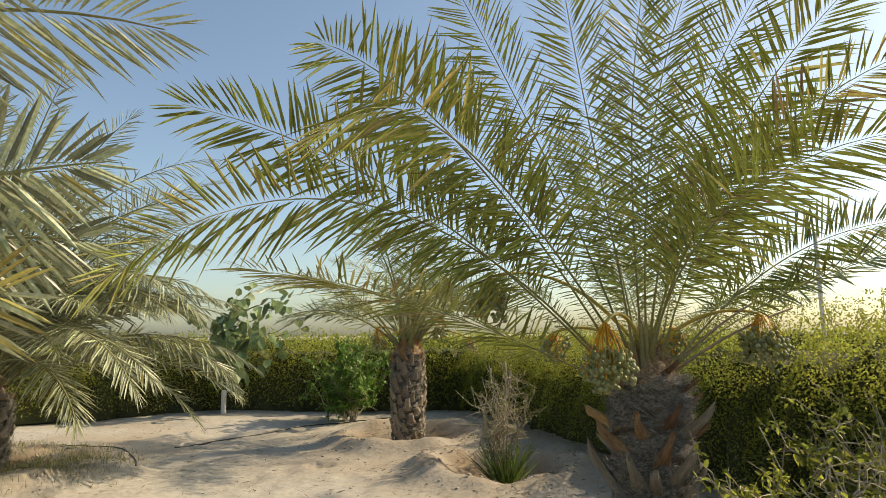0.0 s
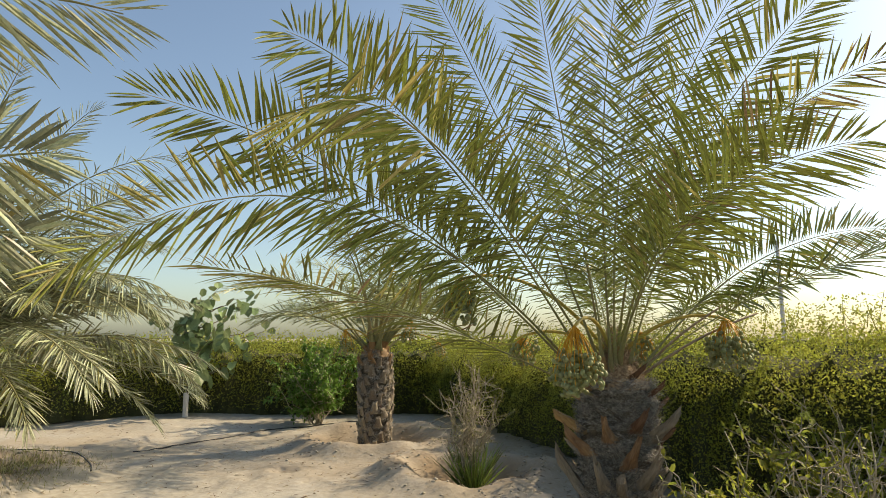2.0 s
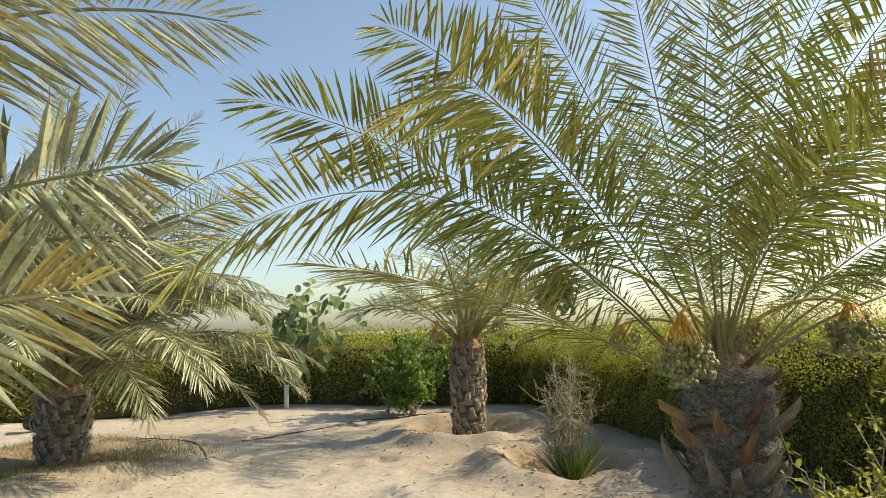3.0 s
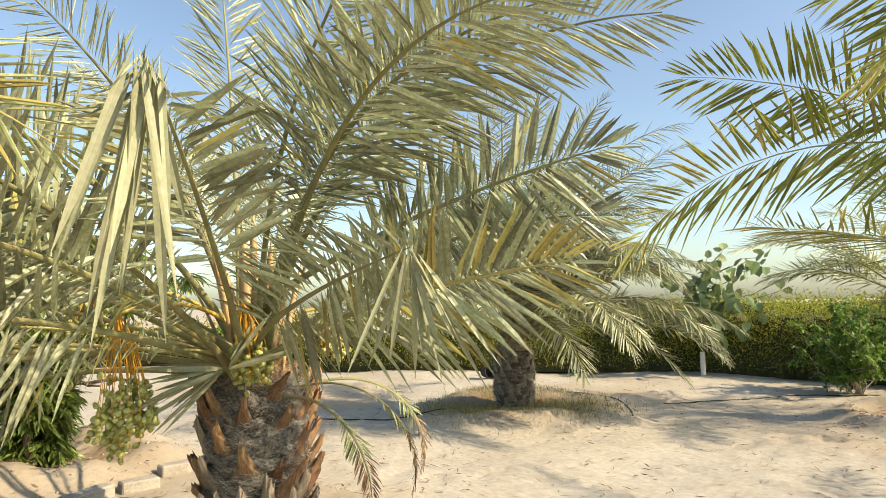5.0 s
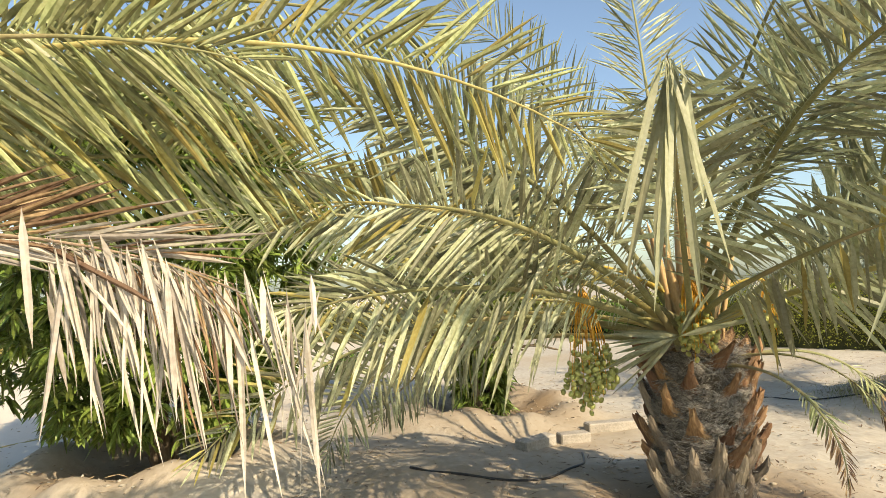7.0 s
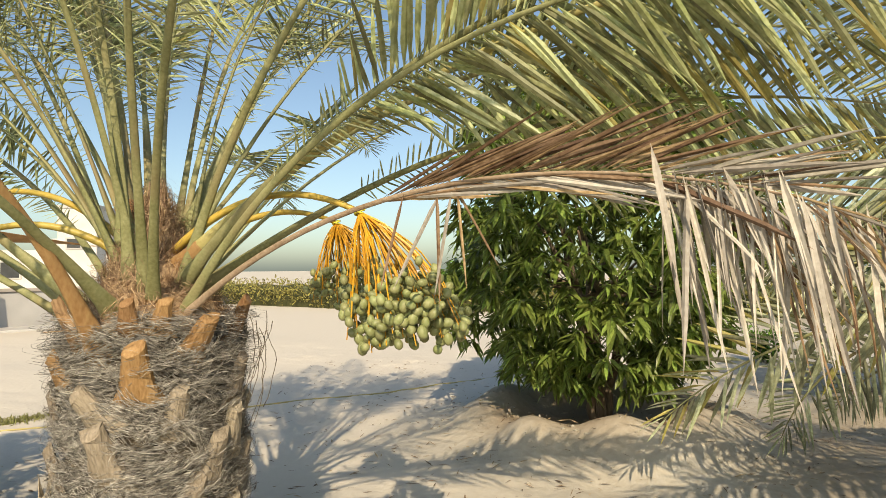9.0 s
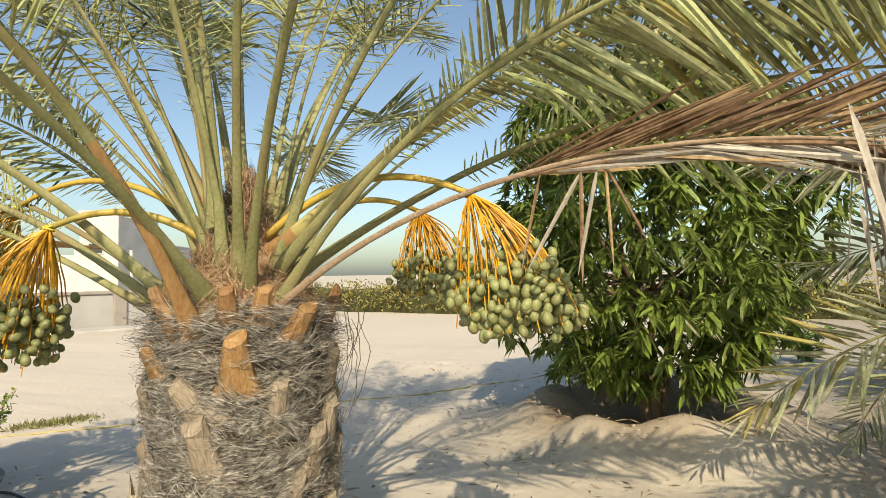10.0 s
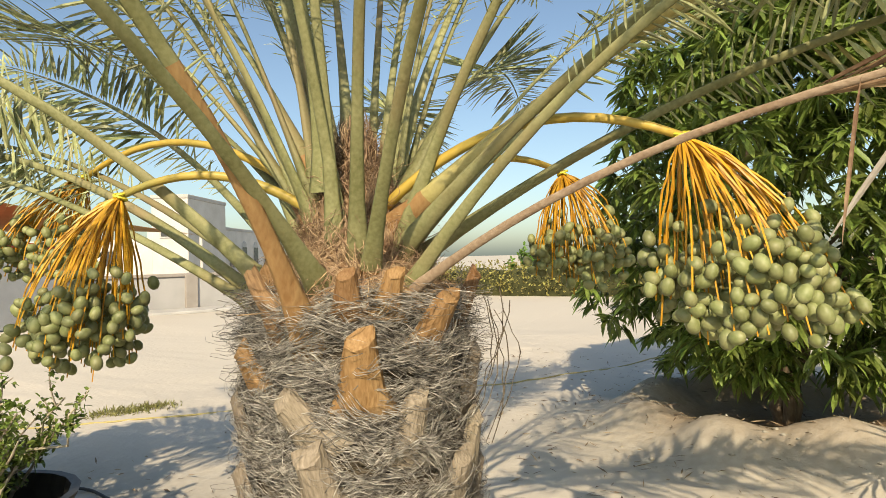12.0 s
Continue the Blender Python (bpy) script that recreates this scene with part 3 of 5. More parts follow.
def trunk(palm, centre, base, height, r, rng, fibres, stubs, crown=0.42, size=1.0, cuts=(), torn=0.0, lean=(2, 16), fresh=0.25):
    """Stem with old leaf bases in a spiral and the matted fibre between them."""
    cx, cy = centre
    zs, na = np.linspace(-0.08, height, 40), 48
    an = np.linspace(0, 2 * np.pi, na, endpoint=False)
    rad = trunk_radius(zs, height, r)[:, None] * (0.90 + 0.035 * np.sin(5 * an[None] + 9 * zs[:, None]) + rng.normal(0, 0.02, (40, na)))
    v = np.stack([cx + rad * np.cos(an), cy + rad * np.sin(an), np.broadcast_to(base + zs[:, None], rad.shape)], -1).reshape(-1, 3)
    # the bud narrows above the highest cut bases
    zt, nt_ = np.linspace(height, height + crown, 12)[1:], 11
    rt = np.interp(zt, [height, height + crown * 0.2, height + crown * 0.5, height + crown], [r * 0.95, r * 0.70, r * 0.42, r * 0.08])[:, None] * (1 + rng.normal(0, 0.04, (nt_, na)))
    v = np.vstack([v, np.stack([cx + rt * np.cos(an), cy + rt * np.sin(an), np.broadcast_to(base + zt[:, None], rt.shape)], -1).reshape(-1, 3)])
    rows = 40 + nt_
    f = [[i * na + j, i * na + (j + 1) % na, (i + 1) * na + (j + 1) % na, (i + 1) * na + j] for i in range(rows - 1) for j in range(na)] + [[(rows - 1) * na + j for j in range(na)]]
    slots = [0 if i < 39 else 1 for i in range(rows - 1) for j in range(na)] + [1]
    link_mesh("trunk", v, f, [TRUNK_CORE, FIBRE_BROWN], palm, "", slots, True)
    # fibre mat
    for name, count, lo, hi, mat_ in (("fibre_mat", fibres, 0.0, height + 0.06, FIBRE), ("crown_fibre", fibres // 5, height, height + crown * 0.95, FIBRE_BROWN)):
        # strands lie in locks that share their run
        locks = max(count // 16, 8)
        of = rng.integers(locks, size=count)
        a0, z0 = rng.uniform(0, 2 * np.pi, locks)[of] + rng.normal(0, 0.05, count), rng.uniform(lo, hi, locks)[of] + rng.normal(0, 0.007, count)
        if name == "fibre_mat":
            run, rise = (rng.uniform(0.16, 0.55, locks) * rng.choice([-1, 1], locks))[of] * rng.uniform(0.6, 1.2, count), rng.normal(0, 0.035, locks)[of] + rng.normal(0, 0.010, count)
            rr = trunk_radius(z0, height, r)
        else:
            run, rise = rng.normal(0, 0.30, count), rng.uniform(-0.03, 0.11, count)
            rr = np.interp(z0, [height, height + crown * 0.2, height + crown * 0.5, height + crown], [r * 0.95, r * 0.70, r * 0.42, r * 0.08])
        saw = (z0 / 0.118 + 0.22 * np.sin(2 * a0 + 1) + 0.1 * np.sin(5 * a0)) % 1.0
        out = rr * (rng.uniform(0.87, 0.955, count) + (0.17 * saw if name == "fibre_mat" else 0.03))
        bulge = rng.uniform(0.0, 0.03, count) * (rng.random(count) < 0.5) + (rng.random(count) < 0.03) * rng.uniform(0, 0.06, count)
        w = rng.uniform(0.0003, 0.0011, count)
        bulge = bulge + (z0 > height - 0.14) * (rng.random(count) < 0.12) * rng.uniform(0, 0.09, count)
        us = np.linspace(0, 1, 6)
        wave, phase = rng.uniform(0.003, 0.018, locks)[of], rng.uniform(0, 6.3, locks)[of] + rng.normal(0, 0.3, count)
        pts = []
        for u in us:
            a = a0 + run * u
            ro = out + bulge * np.sin(np.pi * u)
            z = base + z0 + rise * u + wave * np.sin(5.5 * u + phase) * (name == "fibre_mat")
            pts.append(np.stack([cx + ro * np.cos(a), cy + ro * np.sin(a), z], 1))
        p = np.stack(pts, 1)
        tdir = unit(np.gradient(p, axis=1))
        nrm = unit(np.stack([np.cos(a0), np.sin(a0), rng.normal(0.3, 0.5, count)], 1))[:, None]
        sd = unit(np.cross(tdir, nrm)) * w[:, None, None]
        vv = np.stack([p - sd, p + sd], 2).reshape(-1, 3)
        ff = (np.arange(count)[:, None, None] * 12 + np.array([[k, k + 1, k + 3, k + 2] for k in (0, 2, 4, 6, 8)])).reshape(-1, 4)
        tagged(link_mesh(name, vv, ff, mat_, palm), kind="stuff")
    # leaf bases: those named one by one (bearing, height, size, tilt, fresh), the rest in a spiral round the other side
    def seat(k, a, z, grow, tilt, new_, out=1.0):
        rr = float(trunk_radius(np.array(z), height, r)) * out
        sort = (TORN_FRESH if new_ else TORN_OLD) if rng.random() < torn else (STUBS_FRESH if new_ else STUBS_OLD)
        ob = new("leaf_stub", sort[k % 4])
        ob.parent = palm
        ob.matrix_basis = Matrix.Translation((rr * math.cos(a), rr * math.sin(a), z)) @ pose(0, 0, 0, 0, 0, math.degrees(a) - 90) @ pose(0, 0, 0, -rng.uniform(*lean) - (6 if new_ else 0), tilt, 0) @ Matrix.Diagonal((grow * (0.66 if lean[0] >= 20 else 1.0), grow, grow * rng.uniform(0.85, 1.12), 1))

    for k, (bearing, z, grow, tilt, new_) in enumerate(cuts):
        seat(k, radians(bearing), z - base, grow, tilt, new_)
    for k in range(stubs + 6):
        a = k * 2.39996 + rng.normal(0, 0.06)
        z = 0.04 + (k + 0.5) / stubs * (height - 0.06)
        if any(abs((math.degrees(a) - c[0] + 180) % 360 - 180) < 24 and abs(z + base - c[1]) < 0.15 for c in cuts):
            continue
        seat(k, a, z, size * rng.uniform(0.8, 1.2) * (1.0 if k < stubs else 0.7), rng.normal(0, 6), z > height - fresh * rng.uniform(0.4, 1.2), 0.98 if k < stubs else 0.78)


def date_mesh(flesh):
    bm = bmesh.new()
    bmesh.ops.create_uvsphere(bm, u_segments=10, v_segments=7, radius=1.0)
    for v in bm.verts:
        v.co.x, v.co.y, v.co.z = v.co.x * 0.0155, v.co.y * 0.0155, v.co.z * 0.0205 * (1 + 0.06 * v.co.z)
    me = bpy.data.meshes.new("date")
    bm.to_mesh(me)
    bm.free()
    me.materials.append(flesh)
    me.polygons.foreach_set("use_smooth", np.ones(len(me.polygons), bool))
    return me


DATE_GREEN, DATE_LIGHT = date_mesh(DATE), date_mesh(DATE_PALE)


def bunch(palm, root, top, heart, spread, height, count, strands, rng, grow=1.0, tie=False, fruit=None):
    """A date bunch: an arching stalk, a shower of orange strands, and the dates on them."""
    root, top, heart = (np.array(p, float) for p in (root, top, heart))
    u = np.linspace(0, 1, 14)[:, None]
    ctrl = (root + top) / 2 + np.array([0, 0, 0.32 * np.linalg.norm(top - root)])
    line = (1 - u) ** 2 * root + 2 * u * (1 - u) * ctrl + u * u * top
    v, f = tube(line, np.linspace(0.016, 0.010, 14), 7)
    stalk = link_mesh("fruit_stalk", v, f, STALK, palm, "bunch of green dates on orange strands", None, True)
    heap = Heap()
    places = []
    for k in range(strands):
        a, q = rng.uniform(0, 2 * np.pi), math.sqrt(rng.uniform(0, 1))
        end = heart + np.array([math.cos(a) * q * spread, math.sin(a) * q * spread, rng.uniform(-0.5, 0.5) * height * (1.15 - 0.7 * q)])
        out = end - top
        knee = top + np.array([out[0] * 0.75, out[1] * 0.75, out[2] * 0.30]) + rng.normal(0, 0.012, 3)
        w = np.linspace(0, 1, 9)[:, None]
        path = (1 - w) ** 2 * top + 2 * w * (1 - w) * knee + w * w * end
        path = path + rng.normal(0, 0.0025, path.shape) * (w > 0.1)
        tv, tf = tube(path, np.linspace(0.0036, 0.0020, 9), 4, cap=False)
        heap.add(tv, tf)
        places.append(path)
    tagged(heap.link("fruit_spray", STRAND, stalk), kind="stuff")
    taken = []
    tries = 0
    while len(taken) < count and tries < count * 40:
        tries += 1
        path = places[rng.integers(strands)]
        w = 1 - abs(rng.normal(0, 0.13))
        if w < 0.3:
            continue
        q = np.array([np.interp(w, np.linspace(0, 1, 9), path[:, i]) for i in range(3)]) + rng.normal(0, 0.016 * grow, 3)
        if taken and np.min(np.linalg.norm(np.array(taken) - q, axis=1)) < 0.025 * grow:
            continue
        taken.append(q)
    base = BASES[palm.name]
    for q in taken:
        ob = new("date", fruit or DATE_GREEN)
        ob.parent = stalk
        k_ = grow * rng.uniform(0.85, 1.12)
        ob.matrix_basis = pose(*(q - base), rng.normal(0, 40), rng.normal(0, 40), rng.uniform(0, 360)) @ Matrix.Diagonal((k_, k_, k_, 1))
    if tie:
        w = np.linspace(0, 4 * np.pi, 30)
        ring = np.stack([top[0] + 0.016 * np.cos(w), top[1] + 0.016 * np.sin(w), top[2] + 0.01 * np.sin(w * 0.5)], 1)
        tv, tf = tube(ring, 0.004, 5)
        link_mesh("tie", tv, tf, TIE, stalk, "yellow string tie")
    return stalk


# cut leaf bases that stand out: bearing, height, size, tilt, fresh
CUTS_A = [(-156, 0.72, 1.43, 8, True), (-120, 0.82, 1.30, 0, True), (-130, 0.50, 1.30, -6, False), (170, 0.87, 1.43, 10, True), (170, 0.44, 1.56, 4, False), (-92, 0.66, 1.30, -8, True), (-74, 0.52, 1.30, -6, False), (-80, 0.90, 1.17, -4, True), (-52, 0.82, 1.43, -10, False)]
CUTS_D = [(-75, 0.69, 1.0, -6, True), (-44, 0.56, 1.0, 4, True), (19, 0.62, 1.0, 8, True), (-92, 0.46, 1.0, -4, False), (-46, 0.26, 1.1, 0, False), (-2, 0.80, 0.9, 6, True), (-48, 0.84, 0.9, -3, True), (-122, 0.66, 1.2, 0, False)]
CUTS_E = [(31, 1.08, 0.90, 2, True), (8, 0.97, 0.81, 34, False), (53, 0.95, 0.74, -6, False), (14, 0.81, 0.94, 4, False), (76, 0.77, 0.85, -8, False), (-38, 0.76, 0.78, 10, False), (66, 1.19, 0.78, -20, True), (112, 1.24, 0.84, -16, True), (-28, 1.08, 0.74, 22, True), (-52, 0.92, 0.81, 6, False), (104, 1.02, 0.81, -6, False), (96, 0.84, 0.90, -4, False), (25, 1.28, 0.56, 0, True), (45, 1.28, 0.56, -8, True), (-12, 1.24, 0.85, 24, True)]


def palm_tree(centre, height, r, label, specs, seed, fibres, stubs, leaf=0.50, pairs=76, stout=1.0, size=1.0, crown=0.42, first=0.24, broad=0.026, green=None, cuts=(), torn=0.0, lean=(2, 16), fresh=0.25):
    rng = np.random.default_rng(seed)
    base = sand(*centre)
    palm = thing("date_palm", (*centre, base), label, "date palm", "date palms")
    trunk(palm, centre, base, height - base, r, rng, fibres, stubs, crown, size, cuts, torn, lean, fresh)
    for spec in specs:
        frond(palm, centre, spec, rng, leaf, pairs, stout, first, broad, green)
    return palm, rng


palm, rng = palm_tree(PALM_A, 1.15, 0.275, "broad date palm with green and yellowing fronds and date bunches", FRONDS_A + FRONDS_A2 + spare_fronds(5, 6, 2.7, 1.2, 35, 80, (30, 70), (-60, 140)), 11, 26000, 40, size=0.95, broad=0.0175, stout=0.4, leaf=0.42, pairs=112, green=LEAF_GREEN, torn=0.6, lean=(20, 42), fresh=0.6, cuts=CUTS_A)
for top, heart, spread, n in (((1.02, 3.93, 1.60), (1.03, 3.97, 1.28), 0.15, 200), ((2.30, 4.53, 1.66), (2.35, 4.57, 1.37), 0.17, 200), ((0.32, 4.19, 1.92), (0.31, 4.21, 1.71), 0.12, 150), ((0.83, 4.85, 1.53), (0.87, 4.87, 1.38), 0.11, 55), ((1.81, 4.94, 1.57), (1.83, 4.97, 1.39), 0.12, 55)):
    bunch(palm, (1.53, 4.75, 1.35), top, heart, spread, 0.28, n, 34, rng, 1.0)

def cut_petiole(palm, a, b, look_, r=0.022):
    """A leaf stalk cut off square, slightly bowed."""
    u = np.linspace(0, 1, 8)[:, None]
    line = np.array(a) * (1 - u) + np.array(b) * u + np.array([0, 0, 0.05]) * np.sin(np.pi * u)
    v, f = tube(line, np.linspace(r, r * 0.6, 8), 8, 0.55, (0.6, 0.7, 0.1))
    link_mesh("cut_petiole", v, f, look_, palm, "", None, True)


for a, b in (((1.60, 4.72, 1.15), (2.29, 4.51, 1.76)), ((1.66, 4.78, 1.18), (2.57, 4.57, 1.70))):
    cut_petiole(palm, a, b, RACHIS_DEAD)

palm, rng = palm_tree(PALM_B, 1.25, 0.235, "slim-trunked date palm with grey-green fronds and small date bunches", spare_fronds(21, 28, 2.4, 1.3, 38, 84, (45, 80)), 12, 9000, 84, size=0.72, pairs=84, leaf=0.40, broad=0.016, lean=(0, 7), fresh=0.12)
for top, heart, spread, n in (((-0.98, 9.17, 1.65), (-0.95, 9.21, 1.40), 0.14, 60), ((0.0, 9.16, 1.76), (-0.03, 9.19, 1.51), 0.14, 60), ((0.37, 9.20, 1.47), (0.39, 9.22, 1.32), 0.12, 30)):
    bunch(palm, (-0.55, 9.44, 1.40), top, heart, spread, 0.28, n, 26, rng, 1.0)

palm, rng = palm_tree(PALM_C, 0.86, 0.27, "short date palm with drooping grey-green fronds on a grassy mound", FRONDS_C + spare_fronds(34, 30, 3.0, 1.0, 30, 78, (50, 100), (-90, 25), "w") + spare_fronds(33, 22, 2.8, 0.92, 15, 84, (45, 95)), 13, 9000, 60, 0.42, 84, size=0.6, broad=0.022, lean=(0, 8), fresh=0.0, green=LEAF_GLAUCOUS)

palm, rng = palm_tree(PALM_D, 1.02, 0.29, "date palm with snapped fronds and yellow-green date bunches", FRONDS_D + FRONDS_D2 + [(-92, 38, 55, 5, 2.9, 0.12, 1.2, "g", -50), (-106, 26, 50, 0, 2.8, 0.12, 1.15, "g", -50), (-84, 52, 60, 8, 3.0, 0.12, 1.25, "g", -45), (-76, 30, 40, 20, 3.05, 0.12, 1.15, "y", -55), (-95, 31, 40, 12, 3.2, 0.12, 1.15, "g", -55), (-101, 17, 84, -45, 3.1, 0.12, 1.1, "g", -70), (-89, 17, 63, -11, 3.3, 0.12, 1.1, "y", -66)] + spare_fronds(41, 4, 2.7, 1.1, 45, 82, (25, 60), (60, 230)), 14, 26000, 104, 0.47, 62, size=1.15, broad=0.031, first=0.36, green=LEAF_GLAUCOUS, torn=0.9, lean=(6, 26), fresh=0.8, cuts=CUTS_D)
def leaf_fan(palm, at, toward, spread, tilt, count, seed):
    """A cut-back frond end whose pale leaflets splay out like a fan."""
    rng = np.random.default_rng(seed)
    k = count
    az, el = toward + rng.uniform(-spread, spread, k), rng.uniform(*tilt, k)
    d = np.stack([np.cos(az) * np.cos(el), np.sin(az) * np.cos(el), np.sin(el)], 1)
    v, f = blades(np.array(at) + rng.normal(0, 0.008, (k, 3)), d, rng.normal(0, 1, (k, 3)), rng.uniform(0.28, 0.55, k), rng.uniform(0.02, 0.035, k), 0.2, 0.05)
    link_mesh("leaf_fan", v, f, LEAF_PALE, palm, "pale splayed leaflets of a cut frond")


def spathe(palm, foot, lean, az, length, width):
    """A split, boat-shaped flower sheath, dry and orange-brown."""
    u = np.linspace(0, 1, 12)
    a = radians(az)
    line = np.array(foot)[None] + np.stack([lean * u**1.5 * math.cos(a), lean * u**1.5 * math.sin(a), length * u], 1)
    w = width * np.sin(np.pi * np.clip(u * 0.9 + 0.1, 0, 1)) ** 0.7
    out, side = np.array([math.cos(a), math.sin(a), 0]), np.array([-math.sin(a), math.cos(a), 0])
    v = np.stack([line - side * w[:, None], line + out * w[:, None] * 0.5, line + side * w[:, None], line + out * w[:, None] * 0.35], 1)
    f = [[i * 4 + j, i * 4 + (j + 1) % 4, i * 4 + 4 + (j + 1) % 4, i * 4 + 4 + j] for i in range(11) for j in range(4)]
    link_mesh("spathe", v.reshape(-1, 3), f, SPATHE, palm, "dry orange flower sheath", None, True)


for az, lean, length, width in ((-50, 0.10, 0.95, 0.045), (-20, 0.12, 0.85, 0.034), (-80, 0.15, 0.80, 0.042), (-35, 0.22, 0.70, 0.033), (20, 0.12, 0.75, 0.036), (-110, 0.2, 0.6, 0.034), (-62, 0.17, 0.66, 0.04), (-8, 0.2, 0.62, 0.036), (-40, 0.05, 1.05, 0.03)):
    spathe(palm, (-3.77 + 0.2 * math.cos(radians(az)), 2.1 + 0.2 * math.sin(radians(az)), 1.12), lean + 0.04, az, length, width)
for a, b in (((-3.70, 1.95, 1.16), (-3.72, 0.61, 1.36)), ((-3.80, 1.92, 1.2), (-3.95, 0.79, 1.44)), ((-3.6, 1.95, 1.15), (-3.42, 1.25, 1.30))):
    cut_petiole(palm, a, b, RACHIS_YELLOW, 0.024)
leaf_fan(palm, (-3.30, 1.59, 1.19), radians(-128), 0.5, (-0.75, 0.2), 18, 5)
leaf_fan(palm, (-3.32, 1.62, 1.19), radians(48), 0.5, (0.25, 1.1), 9, 6)
for spec in ((22, 18, 125, 10, 1.3, 0.2, 0.98, "k"), (48, 22, 130, -6, 1.3, 0.2, 0.96, "k"), (5, 8, 105, 0, 1.15, 0.2, 0.95, "k")):
    frond(palm, PALM_D, spec, rng, 0.13, 44, 0.8, 0.5, 0.014)
for top, heart, spread, n in (((-3.63, 1.16, 1.50), (-3.65, 1.21, 0.86), 0.15, 230), ((-3.39, 1.75, 1.55), (-3.39, 1.81, 1.14), 0.12, 120), ((-4.32, 1.27, 1.62), (-4.36, 1.25, 1.43), 0.14, 120), ((-3.55, 2.50, 1.50), (-3.55, 2.54, 1.23), 0.13, 70)):
    bunch(palm, (-3.77, 2.1, 1.25), top, heart, spread, 0.26, n, 34, rng, 1.0, False, DATE_LIGHT)

palm, rng = palm_tree(PALM_E, 1.24, 0.295, "date palm with thick fibrous trunk and heavy green date bunches", FRONDS_E + FRONDS_E2 + FRONDS_E3 + spare_fronds(52, 11, 2.9, 1.3, 40, 80, (35, 75), (120, 300)) + spare_fronds(53, 3, 2.9, 1.4, 72, 87, (30, 60)) + spare_fronds(54, 10, 3.1, 1.4, 56, 84, (25, 70), (120, 290)), 15, 46000, 50, 0.41, 80, 0.68, 0.9, 0.5, 0.44, 0.0215, torn=0.15, lean=(-3, 6), fresh=0.14, cuts=CUTS_E)
for root, top, heart, spread, n, tie in (((-2.25, -2.90, 1.52), (-2.20, -2.13, 1.64), (-2.26, -2.00, 1.28), 0.22, 290, True), ((-2.22, -3.08, 1.50), (-1.98, -3.57, 1.57), (-1.94, -3.67, 1.18), 0.17, 210, True),
                                    ((-2.36, -2.93, 1.50), (-2.84, -2.52, 1.66), (-2.87, -2.47, 1.36), 0.16, 150, True), ((-2.33, -3.10, 1.50), (-2.37, -4.20, 1.71), (-2.30, -4.37, 1.39), 0.19, 150, True)):
    bunch(palm, root, top, heart, spread, 0.25, n, 64, rng, 1.0, tie)


for k in range(7):
    u = np.linspace(0, 1, 10)[:, None]
    a = np.array([-2.42, -2.63, 1.26]) + rng.normal(0, 0.02, 3)
    b = np.array([-2.37, -2.66, 0.93]) + rng.normal(0, 0.035, 3)
    line = a * (1 - u) + b * u + np.array([0.02, 0.07, 0.02]) * np.sin(np.pi * u) * rng.uniform(0.2, 1.2) + rng.normal(0, 0.004, (10, 3))
    v, f = tube(line, 0.0016, 4)
    link_mesh("dry_strand", v, f, TRUNK_CORE, palm)


# ---- hedges, shrubs and trees ----
def along(path, u):
    p = np.array(path, float)
    d = np.concatenate([[0], np.cumsum(np.linalg.norm(np.diff(p[:, :2], axis=0), axis=1))])
    return np.stack([np.interp(u * d[-1], d, p[:, k]) for k in range(p.shape[1])], -1), d[-1]


